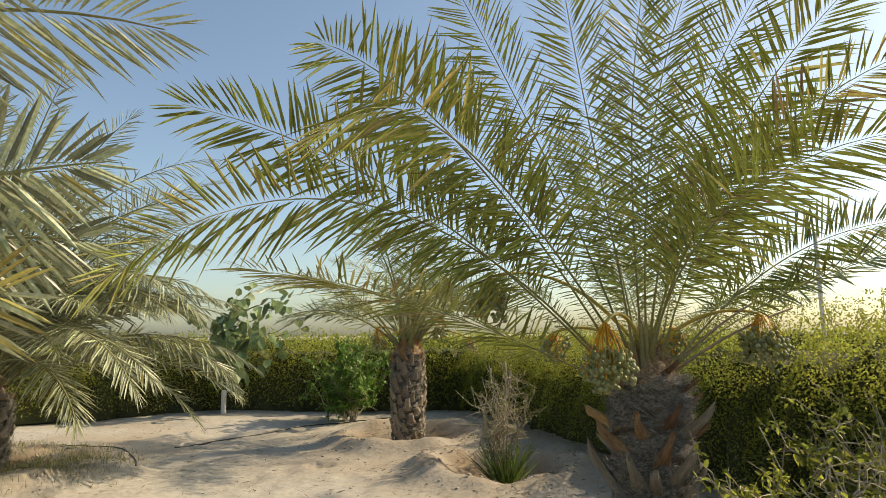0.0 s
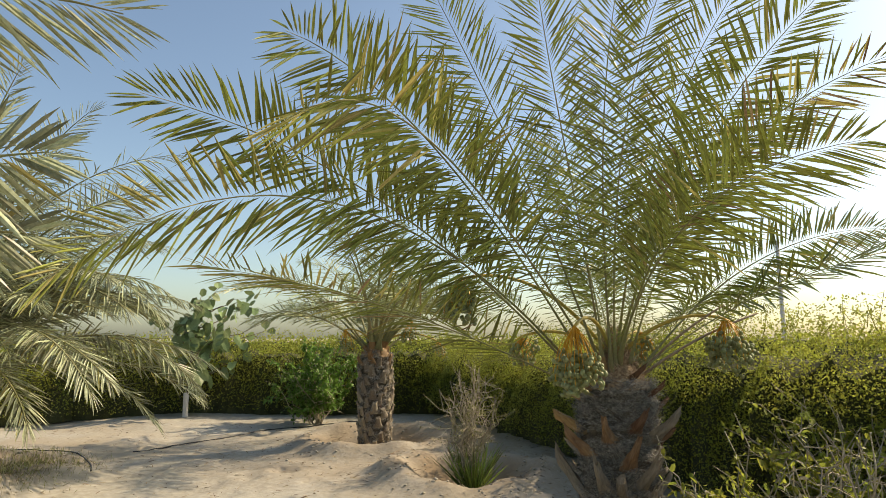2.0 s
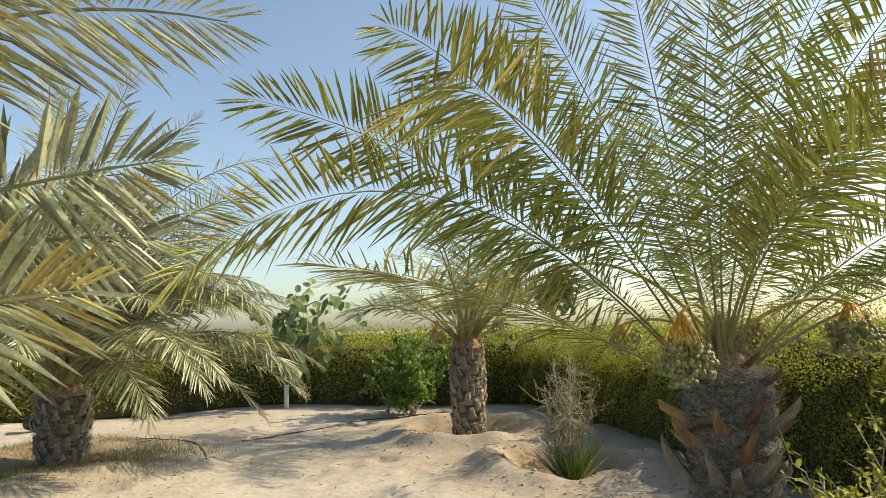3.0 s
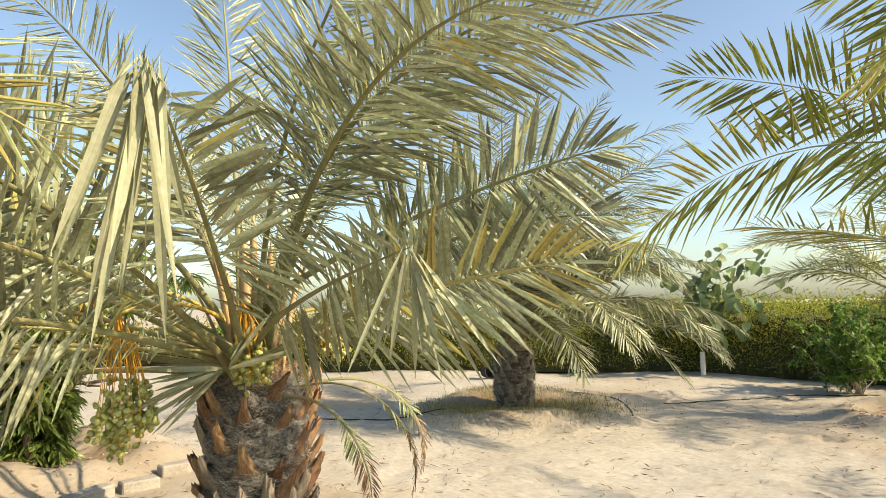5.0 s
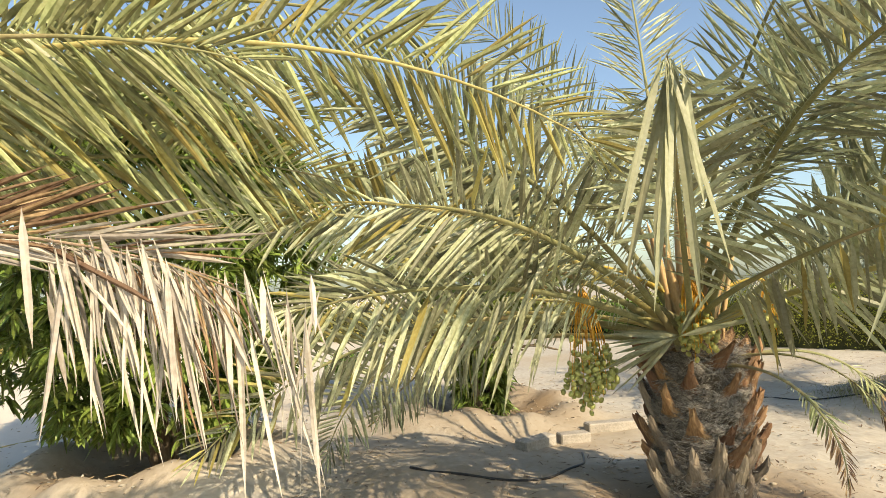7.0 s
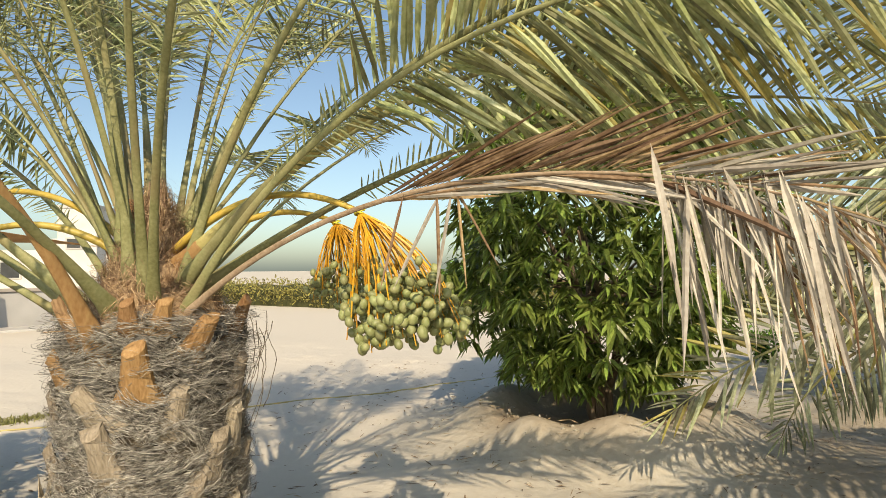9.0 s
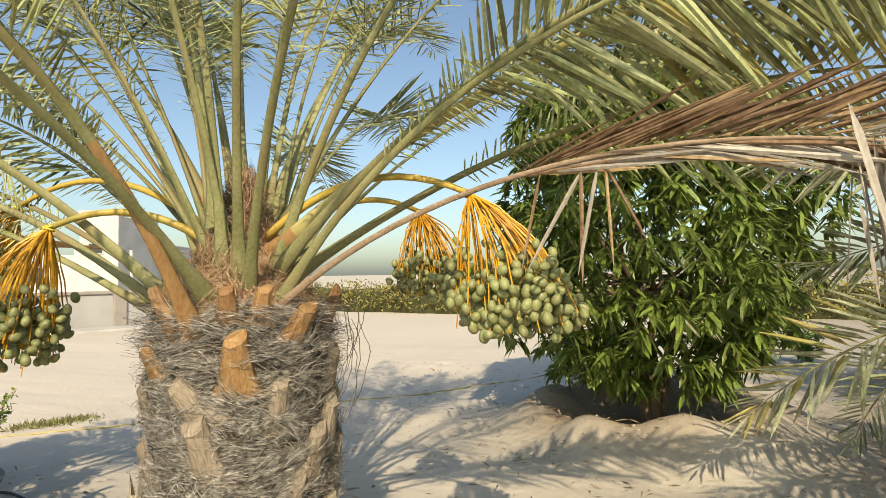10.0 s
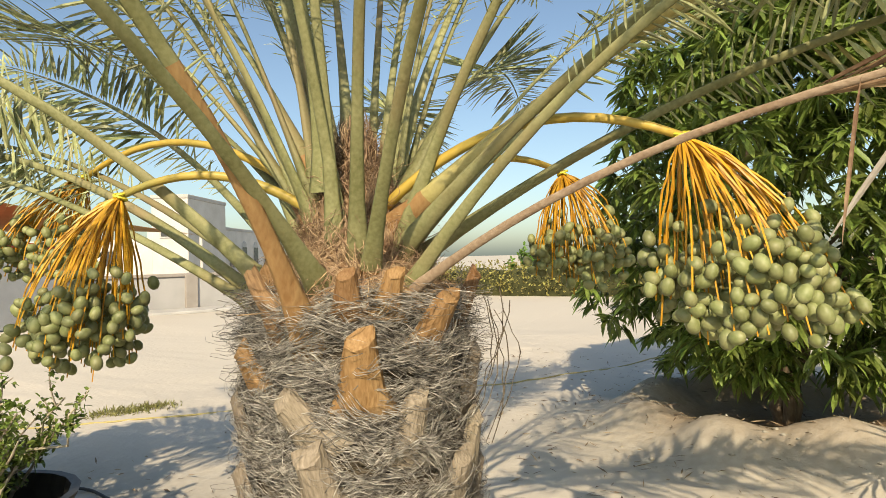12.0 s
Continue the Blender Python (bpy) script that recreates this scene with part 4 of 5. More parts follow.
def hedge(path, thick, leaves, size, seed, label, mats=(HEDGE_LEAF, HEDGE_SHADE_CORE)):
    """A clipped hedge: path of x, y, height. A near-black heart, its inner shade put into the colour, inside a shell of
    small leaves.
    """
    rng = np.random.default_rng(seed)
    ob = thing("hedge", (path[0][0], path[0][1], 0), label, "hedge")
    u = np.linspace(0, 1, 90)
    c, total = along(path, u)
    t = unit(np.gradient(c[:, :2], axis=0))
    nrm = np.stack([-t[:, 1], t[:, 0]], 1)
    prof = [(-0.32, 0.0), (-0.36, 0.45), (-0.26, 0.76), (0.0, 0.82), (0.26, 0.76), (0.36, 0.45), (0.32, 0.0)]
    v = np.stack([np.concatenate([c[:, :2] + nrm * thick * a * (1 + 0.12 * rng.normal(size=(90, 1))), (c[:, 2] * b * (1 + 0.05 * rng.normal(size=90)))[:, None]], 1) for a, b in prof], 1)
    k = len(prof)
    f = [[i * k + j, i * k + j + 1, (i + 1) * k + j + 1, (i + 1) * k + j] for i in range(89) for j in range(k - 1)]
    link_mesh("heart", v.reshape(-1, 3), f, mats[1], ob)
    uu = rng.uniform(0, 1, leaves)
    c, _ = along(path, uu)
    i = np.clip((uu * 89).astype(int), 0, 89)
    a = rng.uniform(0, np.pi, leaves)
    a = np.where(rng.random(leaves) < 0.5, a, np.where(rng.random(leaves) < 0.5, rng.uniform(0, 0.9, leaves), rng.uniform(np.pi - 0.9, np.pi, leaves)))
    lump = 1 + 0.10 * np.sin(uu * total * 3.1) * np.sin(uu * total * 1.3 + 4 * a) + 0.07 * np.sin(uu * total * 8 + 7 * a)
    q = (1.06 - 0.55 * rng.random(leaves) ** 1.8) * lump
    across, z = 0.5 * thick * np.sign(np.cos(a)) * np.abs(np.cos(a)) ** 0.5 * q, c[:, 2] * (0.05 + 0.95 * np.sin(a) ** 0.6 * np.clip(q, 0, 1.3))
    o = np.concatenate([c[:, :2] + nrm[i] * across[:, None], z[:, None]], 1)
    d = rng.normal(0, 1, (leaves, 3)) + [0, 0, 0.4]
    bv, bf = diamonds(o, d, rng.normal(0, 1, (leaves, 3)) + [0, 0, 0.6], size * rng.uniform(0.6, 1.3, leaves), size * 0.5)
    tagged(link_mesh("foliage", bv, bf, mats[0], ob), kind="stuff")
    # soft new shoots standing out of the top
    if size < 0.1:
        shoots = int(total * 15)
        us = rng.uniform(0, 1, shoots)
        c, _ = along(path, us)
        i = np.clip((us * 89).astype(int), 0, 89)
        foot = np.concatenate([c[:, :2] + nrm[i] * (rng.normal(0, 0.22, shoots) * thick)[:, None], (c[:, 2] * rng.uniform(0.82, 0.98, shoots))[:, None]], 1)
        tall = rng.gamma(2.0, 0.05, shoots)
        lean = np.stack([rng.normal(0, 0.3, shoots), rng.normal(0, 0.3, shoots), np.ones(shoots)], 1)
        heap, per = Heap(), 16
        for k in range(shoots):
            tip = foot[k] + lean[k] * (tall[k] + 0.1)
            tv, tf = tube([foot[k], (foot[k] + tip) / 2 + rng.normal(0, 0.012, 3), tip], [0.005, 0.004, 0.002], 3, cap=False)
            heap.add(tv, tf)
        tagged(heap.link("new_growth", mats[0], ob), kind="stuff")
        w = rng.uniform(0.1, 1.05, (shoots, per))
        o = (foot[:, None] + lean[:, None] * (w * (tall + 0.1)[:, None])[..., None]).reshape(-1, 3)
        m = len(o)
        bv, bf = diamonds(o, rng.normal(0, 1, (m, 3)) + [0, 0, 0.7], rng.normal(0, 1, (m, 3)), size * rng.uniform(0.4, 0.75, m), size * 0.26)
        tagged(link_mesh("growth_foliage", bv, bf, mats[0], ob), kind="stuff")
    return ob


HEDGE_BACK = [(-13.5, 9.0, 1.42), (-9.8, 10.9, 1.45), (-5.0, 13.6, 1.48), (0.8, 13.2, 1.5)]
HEDGE_SIDE = [(0.9, 12.9, 1.4), (1.95, 10.6, 1.45), (2.6, 8.2, 1.5), (3.15, 6.2, 1.58), (3.9, 4.2, 1.68), (4.6, 1.5, 1.7)]
HEDGE_FIELD = [(-26.0, -22.0, 1.0), (-21.5, -9.0, 1.05), (-21.0, 0.0, 1.1), (-18.5, 7.5, 1.2), (-14.0, 10.0, 1.2)]
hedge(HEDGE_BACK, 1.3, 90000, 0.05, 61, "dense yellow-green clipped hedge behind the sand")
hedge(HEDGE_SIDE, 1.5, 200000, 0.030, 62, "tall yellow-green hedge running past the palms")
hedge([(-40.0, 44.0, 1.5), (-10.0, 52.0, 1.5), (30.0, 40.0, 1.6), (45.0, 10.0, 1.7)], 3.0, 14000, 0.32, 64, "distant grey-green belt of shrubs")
hedge(HEDGE_FIELD, 2.0, 16000, 0.13, 63, "low yellowish field growth at the edge of the sand", (FIELD, HEDGE_SHADE_CORE))


def limb(a, b, ra, rb, rng, sway=0.06, n=7):
    u = np.linspace(0, 1, n)[:, None]
    p = np.array(a) * (1 - u) + np.array(b) * u + rng.normal(0, sway, (n, 3)) * np.sin(np.pi * u) * np.linalg.norm(np.array(b) - np.array(a)) * 0.5
    return p, np.linspace(ra, rb, n)


def mango(centre, height, spread, leaves, seed, label, low=0.35, prof=(0.62, 0.95, 1.0, 0.72, 0.25)):
    """A mango tree: several stems, limbs, and whorls of long hanging leaves at the shoot tips."""
    rng = np.random.default_rng(seed)
    base = sand(*centre)
    ob = thing("mango_tree", (*centre, base), label, "mango tree")
    stem = Heap()
    tips = []
    for k in range(4):
        a = k * 1.7 + rng.uniform(0, 0.5)
        mid = np.array([centre[0] + 0.22 * math.cos(a), centre[1] + 0.22 * math.sin(a), base + height * rng.uniform(0.3, 0.42)])
        p, r = limb((centre[0] + 0.03 * math.cos(a), centre[1] + 0.03 * math.sin(a), base - 0.05), mid, 0.05, 0.032, rng)
        stem.add(*tube(p, r, 7))
        for j in range(5):
            b = a + rng.uniform(-1.1, 1.1)
            q = rng.uniform(0.35, 0.85)
            end = np.array([centre[0] + q * spread * math.cos(b), centre[1] + q * spread * math.sin(b), base + height * rng.uniform(0.35, 0.92) * (1 - 0.25 * q)])
            p2, r2 = limb(mid, end, 0.026, 0.009, rng)
            stem.add(*tube(p2, r2, 6))
            tips.append(end)
    stem.link("trunk", BARK, ob, "", True)
    shoots = leaves // 14
    k = shoots
    a, w = rng.uniform(0, 2 * np.pi, k), rng.uniform(0, 1, k)
    z = low + (height - low) * w**0.85
    prof = np.interp((z - low) / (height - low), [0, 0.2, 0.5, 0.8, 1.0], prof)
    lump = 1 + 0.16 * np.sin(3 * a + 5 * w) + 0.1 * np.sin(7 * a - 4 * w)
    rr = spread * prof * lump * np.sqrt(rng.uniform(0.18, 1.0, k))
    o = np.stack([centre[0] + rr * np.cos(a), centre[1] + rr * np.sin(a), base + z], 1)
    out = np.stack([np.cos(a), np.sin(a), np.zeros(k)], 1)
    o14, out14 = np.repeat(o, 14, 0), np.repeat(out, 14, 0)
    n = len(o14)
    sp = rng.uniform(0, 2 * np.pi, n)
    d = np.stack([np.cos(sp), np.sin(sp), rng.uniform(-1.0, 0.35, n)], 1) + 0.5 * out14
    bv, bf = blades(o14 + rng.normal(0, 0.018, (n, 3)), d, rng.normal(0, 0.4, (n, 3)) + [0, 0, 1], rng.uniform(0.10, 0.19, n), rng.uniform(0.026, 0.042, n), 0.18, rng.uniform(0.15, 0.6, n))
    tagged(link_mesh("foliage", bv, bf, MANGO_LEAF, ob), kind="stuff")
    return ob


mango(MANGO_G, 3.2, 1.45, 21000, 71, "dense dark green mango tree in a sand basin", 0.36, (0.42, 0.88, 1.0, 0.8, 0.35))
mango(MANGO_F, 2.3, 1.2, 9000, 72, "shaded mango tree with drooping dark leaves in a sand basin", 0.12, (0.20, 0.24, 0.30, 1.15, 0.5))


# unseen tree, added only to throw a broad shadow on the yard sand
mango((-1.55, -5.6), 2.05, 1.05, 7000, 73, "unseen mango tree added to cast shade over the sand", 0.2)


def leafy_shrub(name, centre, height, spread, stems, leaves, size, leaf_mat, seed, label, category, slim=0.45, twig_mat=TWIG, bare=0.2, lift=0.0):
    """Branching twigs from one root with leaves along them."""
    rng = np.random.default_rng(seed)
    base = sand(*centre) + lift
    ob = thing(name, (*centre, base), label, category)
    wood, spots, ways = Heap(), [], []
    for k in range(stems):
        a, q = rng.uniform(0, 2 * np.pi), rng.uniform(0.15, 1.0)
        end = np.array([centre[0] + q * spread * math.cos(a), centre[1] + q * spread * math.sin(a), base + height * rng.uniform(0.55, 1.0) * (1.05 - 0.3 * q)])
        p, r = limb((centre[0] + rng.normal(0, 0.05), centre[1] + rng.normal(0, 0.05), base - 0.03), end, 0.009, 0.003, rng, 0.12)
        wood.add(*tube(p, r, 5))
        for j in range(5):
            u = rng.uniform(0.3, 0.95)
            s0 = np.array([np.interp(u, np.linspace(0, 1, 7), p[:, i]) for i in range(3)])
            e = s0 + rng.normal(0, 1, 3) * [0.5, 0.5, 0.4] * height * 0.22 + [0, 0, 0.05]
            e[2] = max(e[2], base + 0.05)
            p2, r2 = limb(s0, e, 0.004, 0.0018, rng, 0.1, 5)
            wood.add(*tube(p2, r2, 4))
            spots += [s0 + (e - s0) * w for w in rng.uniform(0, 1, 8)]
        spots += [np.array([np.interp(w, np.linspace(0, 1, 7), p[:, i]) for i in range(3)]) for w in rng.uniform(bare, 1, 10)]
    tagged(wood.link("branchwork", twig_mat, ob), kind="stuff")
    spots = np.array(spots)
    o = spots[rng.integers(len(spots), size=leaves)] + rng.normal(0, 0.012, (leaves, 3))
    bv, bf = blades(o, rng.normal(0, 1, (leaves, 3)) + [0, 0, 0.2], rng.normal(0, 0.5, (leaves, 3)) + [0, 0, 1], size * rng.uniform(0.6, 1.2, leaves), size * slim * rng.uniform(0.8, 1.1, leaves), 0.15, 0.2)
    tagged(link_mesh("foliage", bv, bf, leaf_mat, ob), kind="stuff")
    return ob


leafy_shrub("shrub", (-1.7, 11.6), 1.65, 1.0, 30, 6500, 0.075, GREEN_LEAF, 81, "bright green leafy shrub in front of the hedge", "shrub")
leafy_shrub("shrub", (2.15, 3.35), 1.3, 0.85, 46, 2600, 0.055, HEDGE_LEAF, 82, "sprawling twiggy shrub with sparse yellow-green leaves", "shrub")
leafy_shrub("dry_shrub", (2.25, 3.0), 1.2, 0.8, 40, 250, 0.04, TWIG, 90, "bare grey tangled twigs before the hedge", "shrub")
leafy_shrub("shrub", (3.1, 4.3), 1.2, 0.95, 46, 4200, 0.055, HEDGE_LEAF, 83, "tangled low shrub with yellow-green leaves", "shrub")
leafy_shrub("dry_bush", DRY_BUSH, 1.5, 0.36, 40, 1500, 0.026, GRASS, 84, "dry grey twiggy bush in a shallow sand basin", "bush")
def offshoot(centre, seed):
    """Young spiky palm shoot at the foot of the dry bush."""
    rng = np.random.default_rng(seed)
    base = sand(*centre)
    ob = thing("palm_shoot", (*centre, base), "small spiky dark green palm shoot in a sand basin", "palm shoot")
    k = 130
    a, e = rng.uniform(0, 2 * np.pi, k), rng.uniform(0.75, 1.5, k)
    d = np.stack([np.cos(a) * np.cos(e), np.sin(a) * np.cos(e), np.sin(e)], 1)
    o = np.array([centre[0], centre[1], base - 0.02]) + np.stack([np.cos(a), np.sin(a), 0 * a], 1) * rng.uniform(0, 0.10, (k, 1))
    bv, bf = blades(o, d, rng.normal(0, 0.5, (k, 3)) + [0, 0, 1], rng.uniform(0.30, 0.66, k), 0.015, 0.2, 0.08)
    tagged(link_mesh("foliage", bv, bf, MANGO_LEAF, ob), kind="stuff")


offshoot((0.66, 6.98), 5)
leafy_shrub("shrub", (-10.4, 0.7), 0.7, 0.5, 16, 900, 0.08, GREEN_LEAF, 85, "small yellow-green bush on open sand", "shrub")
leafy_shrub("shrub", (-2.16, -4.52), 0.56, 0.42, 30, 5200, 0.030, MANGO_LEAF, 86, "small-leaved dark green shrub growing in a black pot", "shrub", lift=0.50)
leafy_shrub("shrub", (-14.5, 8.6), 1.4, 1.0, 24, 2200, 0.12, GREEN_LEAF, 87, "rounded green bush at the far edge of the sand", "shrub")
leafy_shrub("shrub", (-23.0, -7.2), 2.0, 1.6, 26, 2600, 0.20, GREEN_LEAF, 88, "tall green bush behind the field edge", "shrub")


leafy_shrub("shrub", (4.7, 6.4), 2.15, 0.9, 30, 3600, 0.06, HEDGE_LEAF, 89, "tall feathery yellow-green shrub rising above the hedge", "shrub", 0.3)


def pole():
    """A slim grey pole with a cap behind the hedge."""
    p = thing("pole", (7.8, 12.8, 0), "slim grey metal pole behind the hedge", "pole")
    v, f = tube([(7.8, 12.8, -0.1), (7.8, 12.8, 1.6), (7.8, 12.8, 3.5)], [0.05, 0.045, 0.04], 10)
    link_mesh("shaft", v, f, GREY_PAINT, p, "", None, True)
    v, f = tube([(7.8, 12.8, 3.49), (7.8, 12.8, 3.53), (7.8, 12.8, 3.56)], [0.055, 0.055, 0.02], 10)
    link_mesh("cap", v, f, GREY_PAINT, p)


pole()


def fig_tree():
    rng = np.random.default_rng(91)
    c = (-4.42, 12.7)
    base = sand(*c)
    ob = thing("fig_tree", (*c, base), "young fig tree tied to a short white post", "fig tree")
    v, f = tube([(c[0], c[1] - 0.06, base - 0.05), (c[0], c[1] - 0.06, base + 0.44), (c[0], c[1] - 0.06, base + 0.46)], [0.05, 0.05, 0.042], 12)
    link_mesh("post", v, f, PAINT, ob, "white painted post")
    wood, spots = Heap(), []
    top = np.array([c[0] + 0.1, c[1], base + 2.15])
    p, r = limb((c[0], c[1], base), top, 0.028, 0.014, rng, 0.04)
    wood.add(*tube(p, r, 6))
    for k in range(26):
        w = 0.3 + 0.7 * k / 26
        s0 = np.array([np.interp(w, np.linspace(0, 1, 7), p[:, i]) for i in range(3)])
        e = s0 + np.array([rng.normal(0.1 if k % 3 else 0.9, 0.5), rng.normal(0, 0.4), rng.uniform(0.05, 0.85)])
        p2, r2 = limb(s0, e, 0.011, 0.004, rng)
        wood.add(*tube(p2, r2, 5))
        spots += [s0 + (e - s0) * u for u in rng.uniform(0.3, 1.1, 8)]
    wood.link("trunk", BARK, ob)
    o = np.array(spots)
    n = len(o)
    bv, bf = blades(o + rng.normal(0, 0.04, (n, 3)), rng.normal(0, 1, (n, 3)) + [0, -0.2, -0.6], rng.normal(0, 0.6, (n, 3)) + [0, -0.5, 1], rng.uniform(0.17, 0.28, n), rng.uniform(0.13, 0.20, n), 0.08, 0.25, (1.0, 0.85))
    tagged(link_mesh("foliage", bv, bf, FIG_LEAF, ob), kind="stuff")


fig_tree()


# ---- house, wall and canopy beyond the yard ----
def block(name, size, mats, parent=None, at=(0, 0, 0), turn=0, bevel=0.02, label=""):
    bm = bmesh.new()
    bmesh.ops.create_cube(bm, size=1.0)
    bmesh.ops.scale(bm, vec=size, verts=bm.verts)
    bmesh.ops.translate(bm, vec=(0, 0, size[2] / 2), verts=bm.verts)
    if bevel:
        bmesh.ops.bevel(bm, geom=bm.edges[:], offset=bevel, segments=1, affect="EDGES")
    me = bpy.data.meshes.new(name)
    bm.to_mesh(me)
    bm.free()
    me.materials.append(mats)
    ob = new(name, me)
    ob.parent = parent
    ob.matrix_basis = pose(*at, 0, 0, turn)
    if label:
        tagged(ob, label)
    return ob


def yard_wall():
    """Low rendered boundary wall with piers and a coping."""
    a, b = np.array([-3.0, -21.5]), np.array([-17.5, -14.3])
    turn = math.degrees(math.atan2(*(b - a)[::-1]))
    length = float(np.linalg.norm(b - a))
    w = thing("wall_yard", (*((a + b) / 2), 0), "low pale rendered boundary wall with square piers", "boundary wall", kind="structure")
    w.rotation_euler[2] = radians(turn)
    block("wall", (length, 0.2, 1.0), WALL_SHADE_GREY, w, (0, 0, -0.05))
    block("coping", (length + 0.1, 0.3, 0.10), COPING, w, (0, 0, 0.95))
    for k in range(6):
        block("pier", (0.36, 0.36, 1.10), COPING, w, (-length / 2 + (k + 0.8) * length / 6, 0, -0.05))
    block("step", (length, 1.1, 0.09), GREY_PAINT, w, (0, -0.75, -0.03))


yard_wall()


def house():
    """Flat-roofed house: a tower at the near corner, a long wing with arched niches, a low lit front."""
    corner, turn = (-19.9, -21.0), 20
    h = thing("house", (*corner, 0), "flat-roofed pale house with tower and arched niches", "house")
    h.rotation_euler[2] = radians(turn)
    block("tower", (3.9, 1.5, 3.95), PAINT, h, (-1.95, -0.75, 0))
    block("parapet", (3.96, 1.56, 0.16), GREY_PAINT, h, (-1.95, -0.75, 3.95))
    block("wing", (7.5, 3.5, 2.85), PAINT, h, (-7.65, -2.0, 0))
    block("parapet", (7.56, 3.56, 0.14), GREY_PAINT, h, (-7.65, -2.0, 2.85))
    block("front", (3.4, 8.5, 2.35), PAINT, h, (-2.0, -5.75, 0))

    def opening(x, y, z, w_, h_, round_=False, across=True):
        """A framed, recessed opening in the shaded side (across) or the lit front."""
        win = block("window", (w_ + 0.14, 0.07, h_ + 0.14) if across else (0.07, w_ + 0.14, h_ + 0.14), GREY_PAINT, h, (x, y, z), 0, 0.01)
        block("pane", (w_, 0.03, h_) if across else (0.03, w_, h_), GLASS_DARK, win, (0, 0.035, 0.07) if across else (0.035, 0, 0.07), 0, 0.0)
        if round_:
            v, f = tube([(0, 0.0, h_ + 0.07), (0, 0.048, h_ + 0.07)], w_ / 2, 18)
            me = bpy.data.meshes.new("arch")
            me.from_pydata(v.tolist(), [], f)
            me.materials.append(GREY_PAINT)
            arch = new("arch", me)
            arch.parent = win

    for x in (-5.2, -6.9, -8.6, -10.3):
        opening(x, -0.25, 1.0, 0.6, 1.0, True)
    opening(0.0, -0.85, 2.35, 0.5, 0.35, False, False)
    opening(-0.3, -3.4, 1.2, 0.7, 0.6, False, False)
    opening(-0.3, -6.2, 1.2, 0.7, 0.6, False, False)


house()


def canopy():
    """Tan shade sail on posts in front of the house."""
    c = thing("shade_canopy", (-12.0, -18.5, 0), "tan fabric shade canopy on slim posts", "canopy")
    n = 14
    u, w = np.meshgrid(np.linspace(-1, 1, n), np.linspace(-1, 1, n))
    z = 2.55 + 0.35 * u * w - 0.25 * (1 - u**2) * (1 - w**2)
    x, y = u * 3.4 * (0.86 + 0.14 * w**2), w * 2.4 * (0.86 + 0.14 * u**2)
    top = np.stack([x - 12.0, y - 18.5, z], -1).reshape(-1, 3)
    v = np.vstack([top, top - [0, 0, 0.02]])
    q = [[i * n + j, i * n + j + 1, (i + 1) * n + j + 1, (i + 1) * n + j] for i in range(n - 1) for j in range(n - 1)]
    link_mesh("sail", v, q + [[k + n * n for k in reversed(f)] for f in q], CANVAS, c, "", None, True)
    for sx in (-1, 1):
        for sy in (-1, 1):
            tv, tf = tube([(-12 + sx * 3.45, -18.5 + sy * 2.45, -0.05), (-12 + sx * 3.42, -18.5 + sy * 2.42, 2.6 + 0.35 * sx * sy)], 0.05, 8)
            link_mesh("post", tv, tf, PAINT, c)


canopy()


def kiosk():
    """Small white hut under a red roof beside the canopy."""
    k = thing("hut", (-9.4, -17.0, 0), "small white hut with a red roof under the canopy", "hut")
    k.rotation_euler[2] = radians(20)
    block("body", (2.4, 2.4, 1.72), PAINT, k)
    block("roof", (2.8, 2.8, 0.16), RED, k, (0, 0, 1.72))


kiosk()


# ---- small things on the sand ----
def hose(points, r, mat_, label):
    p = np.array(points, float)
    d = np.linspace(0, 1, len(p))
    u = np.linspace(0, 1, 60)
    # rounded by averaging neighbours
    q = np.stack([np.interp(u, d, p[:, k]) for k in range(2)], 1)
    for _ in range(150):
        q[1:-1] = (q[:-2] + 2 * q[1:-1] + q[2:]) / 4
    z = ground_height(q[:, 0], q[:, 1]) + r * 0.9
    v, f = tube(np.column_stack([q, z]), r, 7)
    tagged(link_mesh("hose", v, f, mat_, None, "", None, True), label, "hose")


hose([(-3.6, 7.45), (-3.9, 8.2), (-4.8, 8.9), (-5.7, 9.2), (-7.0, 8.6)], 0.009, BLACK, "black drip irrigation hose round a palm mound")
hose([(-3.8, 8.97), (-3.1, 10.05), (-2.3, 11.3), (-1.0, 11.6)], 0.010, BLACK, "black irrigation hose lying across the sand")
hose([(-5.13, 0.41), (-4.65, 0.78), (-4.45, 1.3), (-4.7, 1.8), (-5.2, 2.0)], 0.010, BLACK, "black hose curling over the sand")
hose([(-4.15, -7.57), (-5.19, -5.9), (-6.6, -4.3), (-9.5, -2.5)], 0.008, HOSE_YELLOW, "yellow hose stretched across pale sand")
hose([(-3.33, -5.88), (-3.41, -5.74), (-3.44, -5.56), (-3.37, -5.29)], 0.010, BLACK, "short black hose end lying on shaded sand")
hose([(-7.3, 4.9), (-6.4, 5.5), (-5.6, 6.1)], 0.009, BLACK, "black drip hose near the short palm")


def kerb_beam(at, turn, length):
    ob = block("concrete_beam", (length, 0.15, 0.11), CONCRETE, None, (at[0], at[1], sand(*at) - 0.02), turn, 0.012)
    tagged(ob, "weathered concrete beam lying on the sand", "concrete beam", "concrete beams")


kerb_beam((-5.55, 1.72), 112, 0.42)
kerb_beam((-5.62, 2.15), 84, 0.30)
kerb_beam((-5.85, 2.75), 84, 0.62)


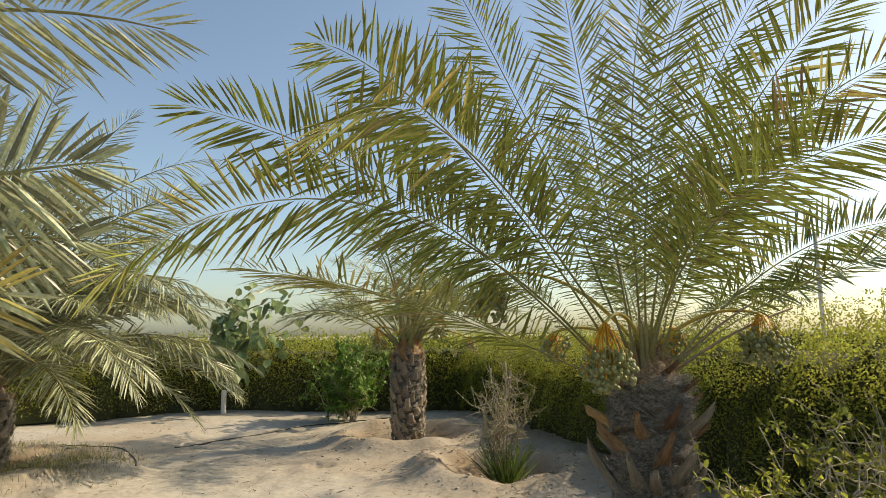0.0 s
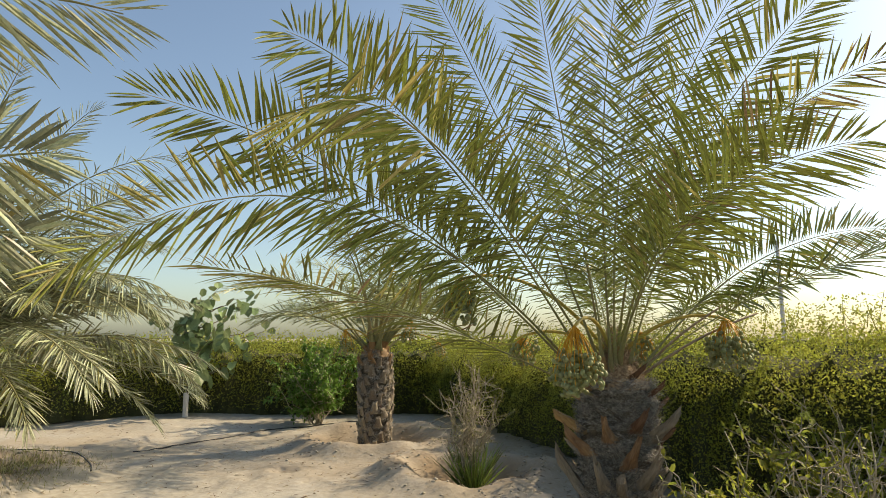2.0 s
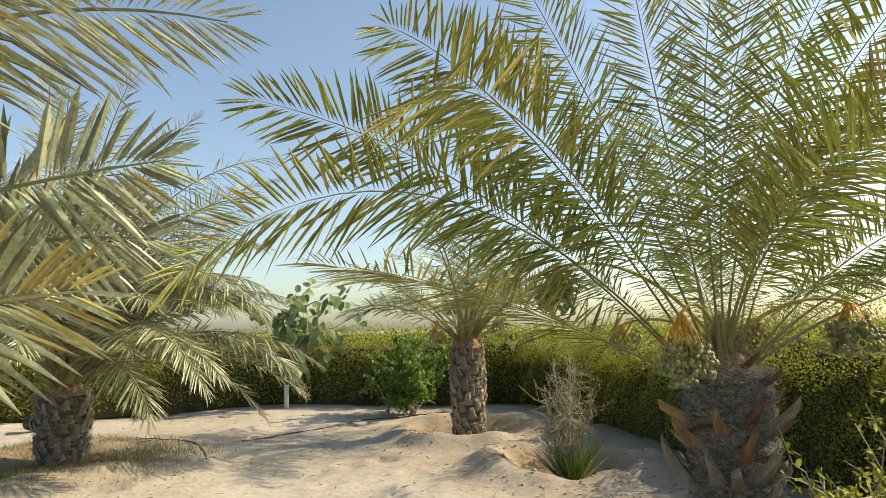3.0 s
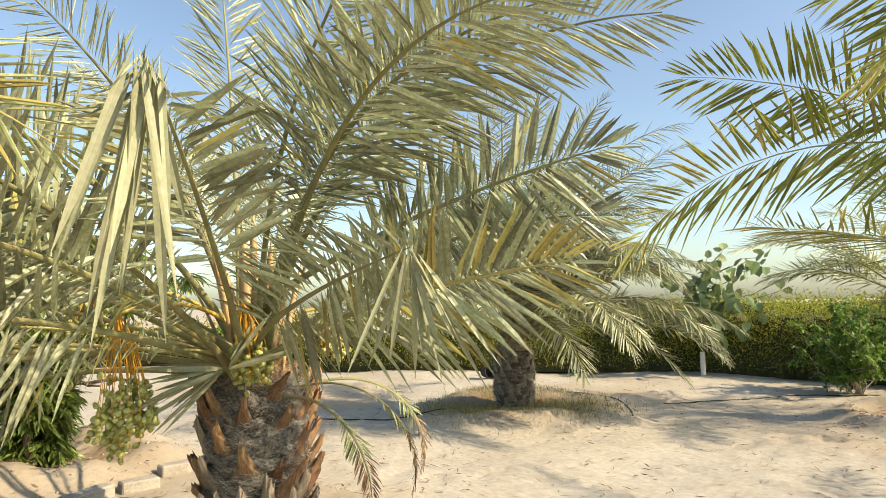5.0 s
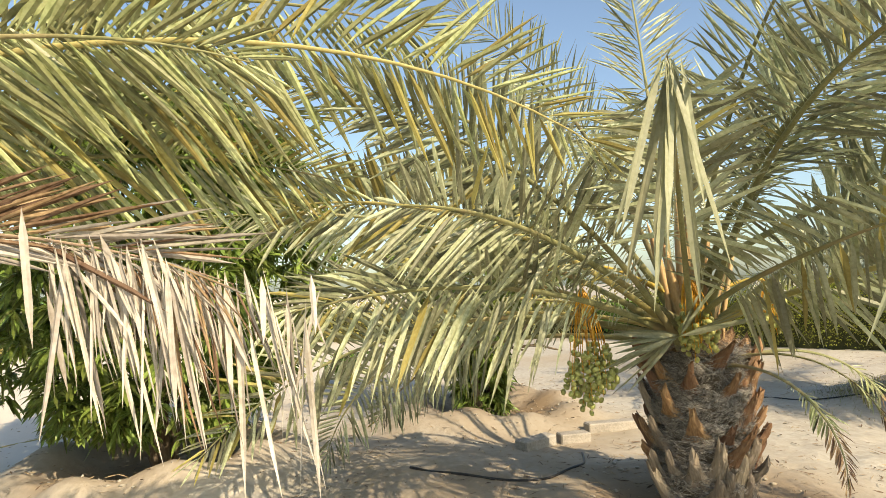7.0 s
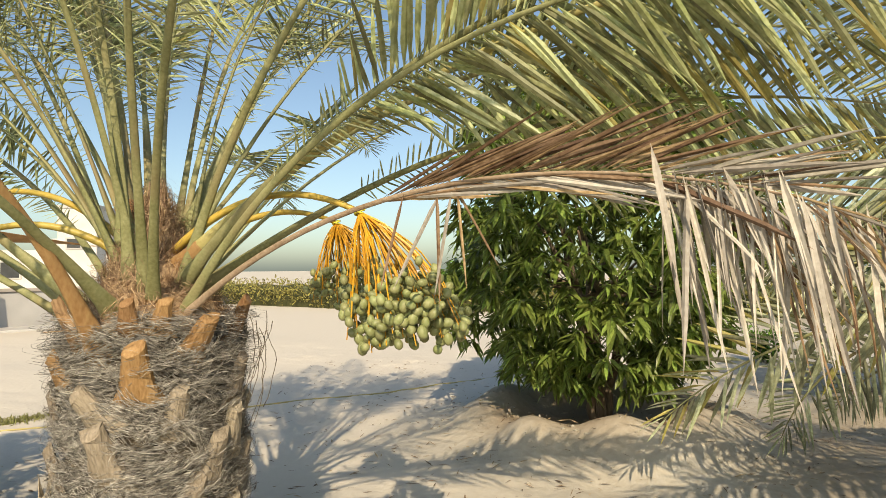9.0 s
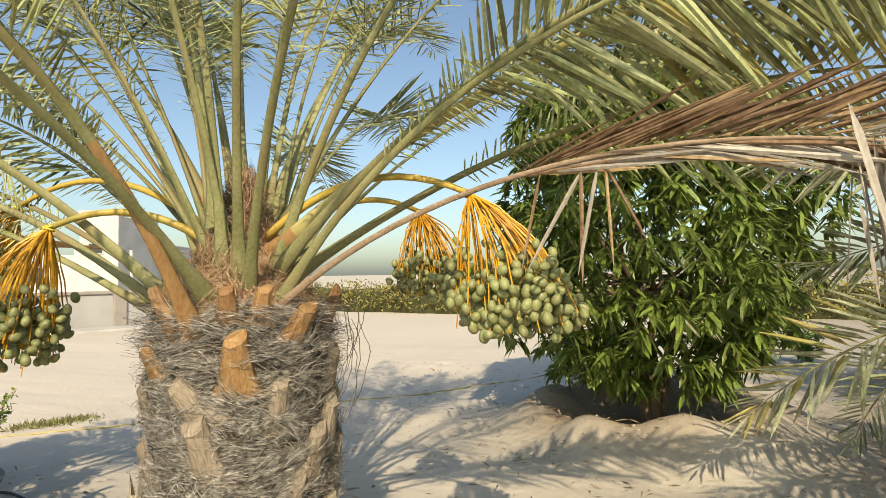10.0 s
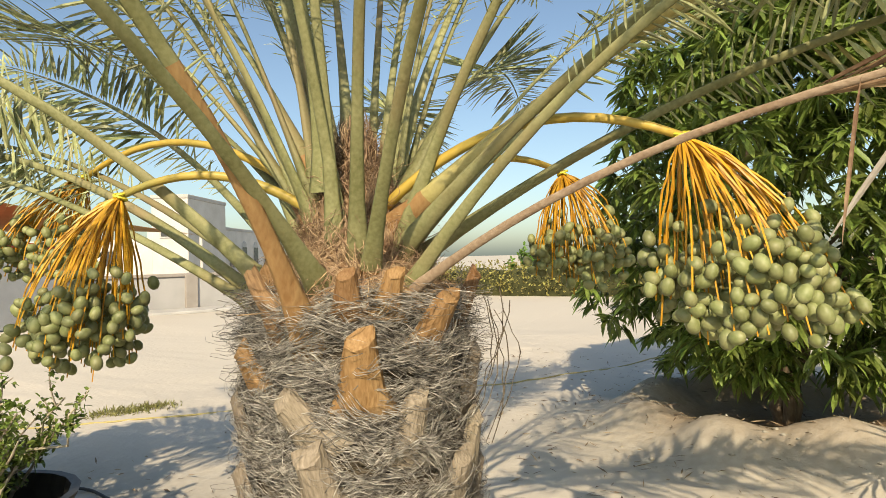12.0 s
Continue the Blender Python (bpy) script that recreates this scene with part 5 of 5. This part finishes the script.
def pot(at, turn, label, size=1.0, tip=84, rise=0.13):
    """A tapered black nursery pot lying on its side, hollow."""
    bm = bmesh.new()
    rings = []
    for z, r in ((0, 0.10), (0.24, 0.14), (0.26, 0.15), (0.26, 0.135), (0.02, 0.095)):
        rings.append([bm.verts.new((r * math.cos(a), r * math.sin(a), z)) for a in np.linspace(0, 2 * math.pi, 20, endpoint=False)])
    for a, b in zip(rings, rings[1:]):
        for i in range(20):
            bm.faces.new((a[i], a[(i + 1) % 20], b[(i + 1) % 20], b[i]))
    bm.faces.new(rings[0][::-1])
    bm.faces.new(rings[-1])
    me = bpy.data.meshes.new("plant_pot")
    bm.to_mesh(me)
    bm.free()
    me.materials.append(BLACK)
    ob = new("plant_pot", me)
    ob.matrix_basis = pose(at[0], at[1], sand(*at) + rise, tip, 0, turn) @ Matrix.Diagonal((size, size, size, 1))
    tagged(ob, label, "plant pot")


pot((-7.9, 10.0), 70, "black plastic plant pot lying on its side")
pot((-2.16, -4.52), 20, "large black nursery pot holding a small shrub", 2.2, 0, -0.01)


def scatter():
    """Dry leaf litter and twigs on the sand, and grass on the mound."""
    rng = np.random.default_rng(101)
    n = 13000
    x, y = rng.uniform(-9.5, 3, n), rng.uniform(-6, 12, n)
    near = np.array([PALM_A, PALM_B, PALM_C, PALM_D, PALM_E, MANGO_F, MANGO_G, DRY_BUSH])[rng.integers(8, size=n)] + rng.normal(0, 0.85, (n, 2))
    pick = rng.random(n) < 0.45
    x, y = np.where(pick, near[:, 0], x), np.where(pick, near[:, 1], y)
    a = rng.uniform(0, 2 * np.pi, n)
    o = np.stack([x, y, ground_height(x, y) + 0.006], 1)
    bv, bf = diamonds(o, np.stack([np.cos(a), np.sin(a), rng.uniform(0, 0.25, n)], 1), rng.normal(0, 0.3, (n, 3)) + [0, 0, 1], rng.uniform(0.02, 0.12, n) * np.where(rng.random(n) < 0.02, 2.3, 1.0), rng.uniform(0.004, 0.017, n))
    tagged(link_mesh("leaf_litter", bv, bf, LITTER), "dry brown leaf scraps scattered over the sand", "leaf litter", kind="stuff")
    clods = Heap()
    ico = [(0, 0, 1), (0.9, 0, 0.2), (0.25, 0.85, 0.2), (-0.75, 0.5, 0.2), (-0.7, -0.55, 0.2), (0.3, -0.85, 0.2), (0, 0, -0.6)]
    tri = [[0, i, i % 5 + 1] for i in range(1, 6)] + [[6, i % 5 + 1, i] for i in range(1, 6)]
    for cx, cy, r, *_ in BASINS:
        for k in range(120):
            a, q = rng.uniform(0, 2 * np.pi), r * rng.normal(1.08, 0.26)
            x, y, size = cx + q * math.cos(a), cy + q * math.sin(a), rng.uniform(0.008, 0.03)
            clods.add(np.array(ico) * size * rng.uniform(0.6, 1.3, (7, 1)) * [1, 1, 0.7] + [x, y, sand(x, y)], tri)
    tagged(clods.link("sand_clods", SAND, None, "", True), "small crumbled clods of dry sand on the ridges", "clods", kind="stuff")
    n = 9000
    r, a = 1.15 + rng.normal(0, 0.28, n), rng.uniform(0, 2 * np.pi, n)
    keep = rng.random(n) < 0.35 + 0.65 * (np.sin(3 * a + 1) > -0.2)
    r, a = np.where(rng.random(n) < 0.25, rng.uniform(0.25, 0.9, n), r)[keep], a[keep]
    x, y = PALM_C[0] + r * np.cos(a), PALM_C[1] + r * np.sin(a)
    o = np.stack([x, y, ground_height(x, y) - 0.005], 1)
    k = len(o)
    bv, bf = diamonds(o, rng.normal(0, 0.45, (k, 3)) + [0, 0, 1], rng.normal(0, 1, (k, 3)), rng.uniform(0.03, 0.11, k), 0.005)
    tagged(link_mesh("grass", bv, bf, GRASS), "sparse yellowing grass on the palm mound", "grass", kind="stuff")


scatter()


WEEDS = ((-4.73, -7.19), (-5.18, -6.71))


def weeds():
    """A thin creeping strip of weeds on the open sand."""
    rng = np.random.default_rng(111)
    n = 650
    u = rng.uniform(0, 1, n)
    x, y = WEEDS[0][0] * (1 - u) + WEEDS[1][0] * u + rng.normal(0, 0.07, n), WEEDS[0][1] * (1 - u) + WEEDS[1][1] * u + rng.normal(0, 0.07, n)
    o = np.stack([x, y, ground_height(x, y) - 0.003], 1)
    bv, bf = diamonds(o, rng.normal(0, 0.8, (n, 3)) + [0, 0, 0.7], rng.normal(0, 1, (n, 3)), rng.uniform(0.03, 0.09, n), 0.012)
    tagged(link_mesh("weeds", bv, bf, GRASS), "thin strip of creeping weeds on open sand", "weeds", kind="stuff")


weeds()
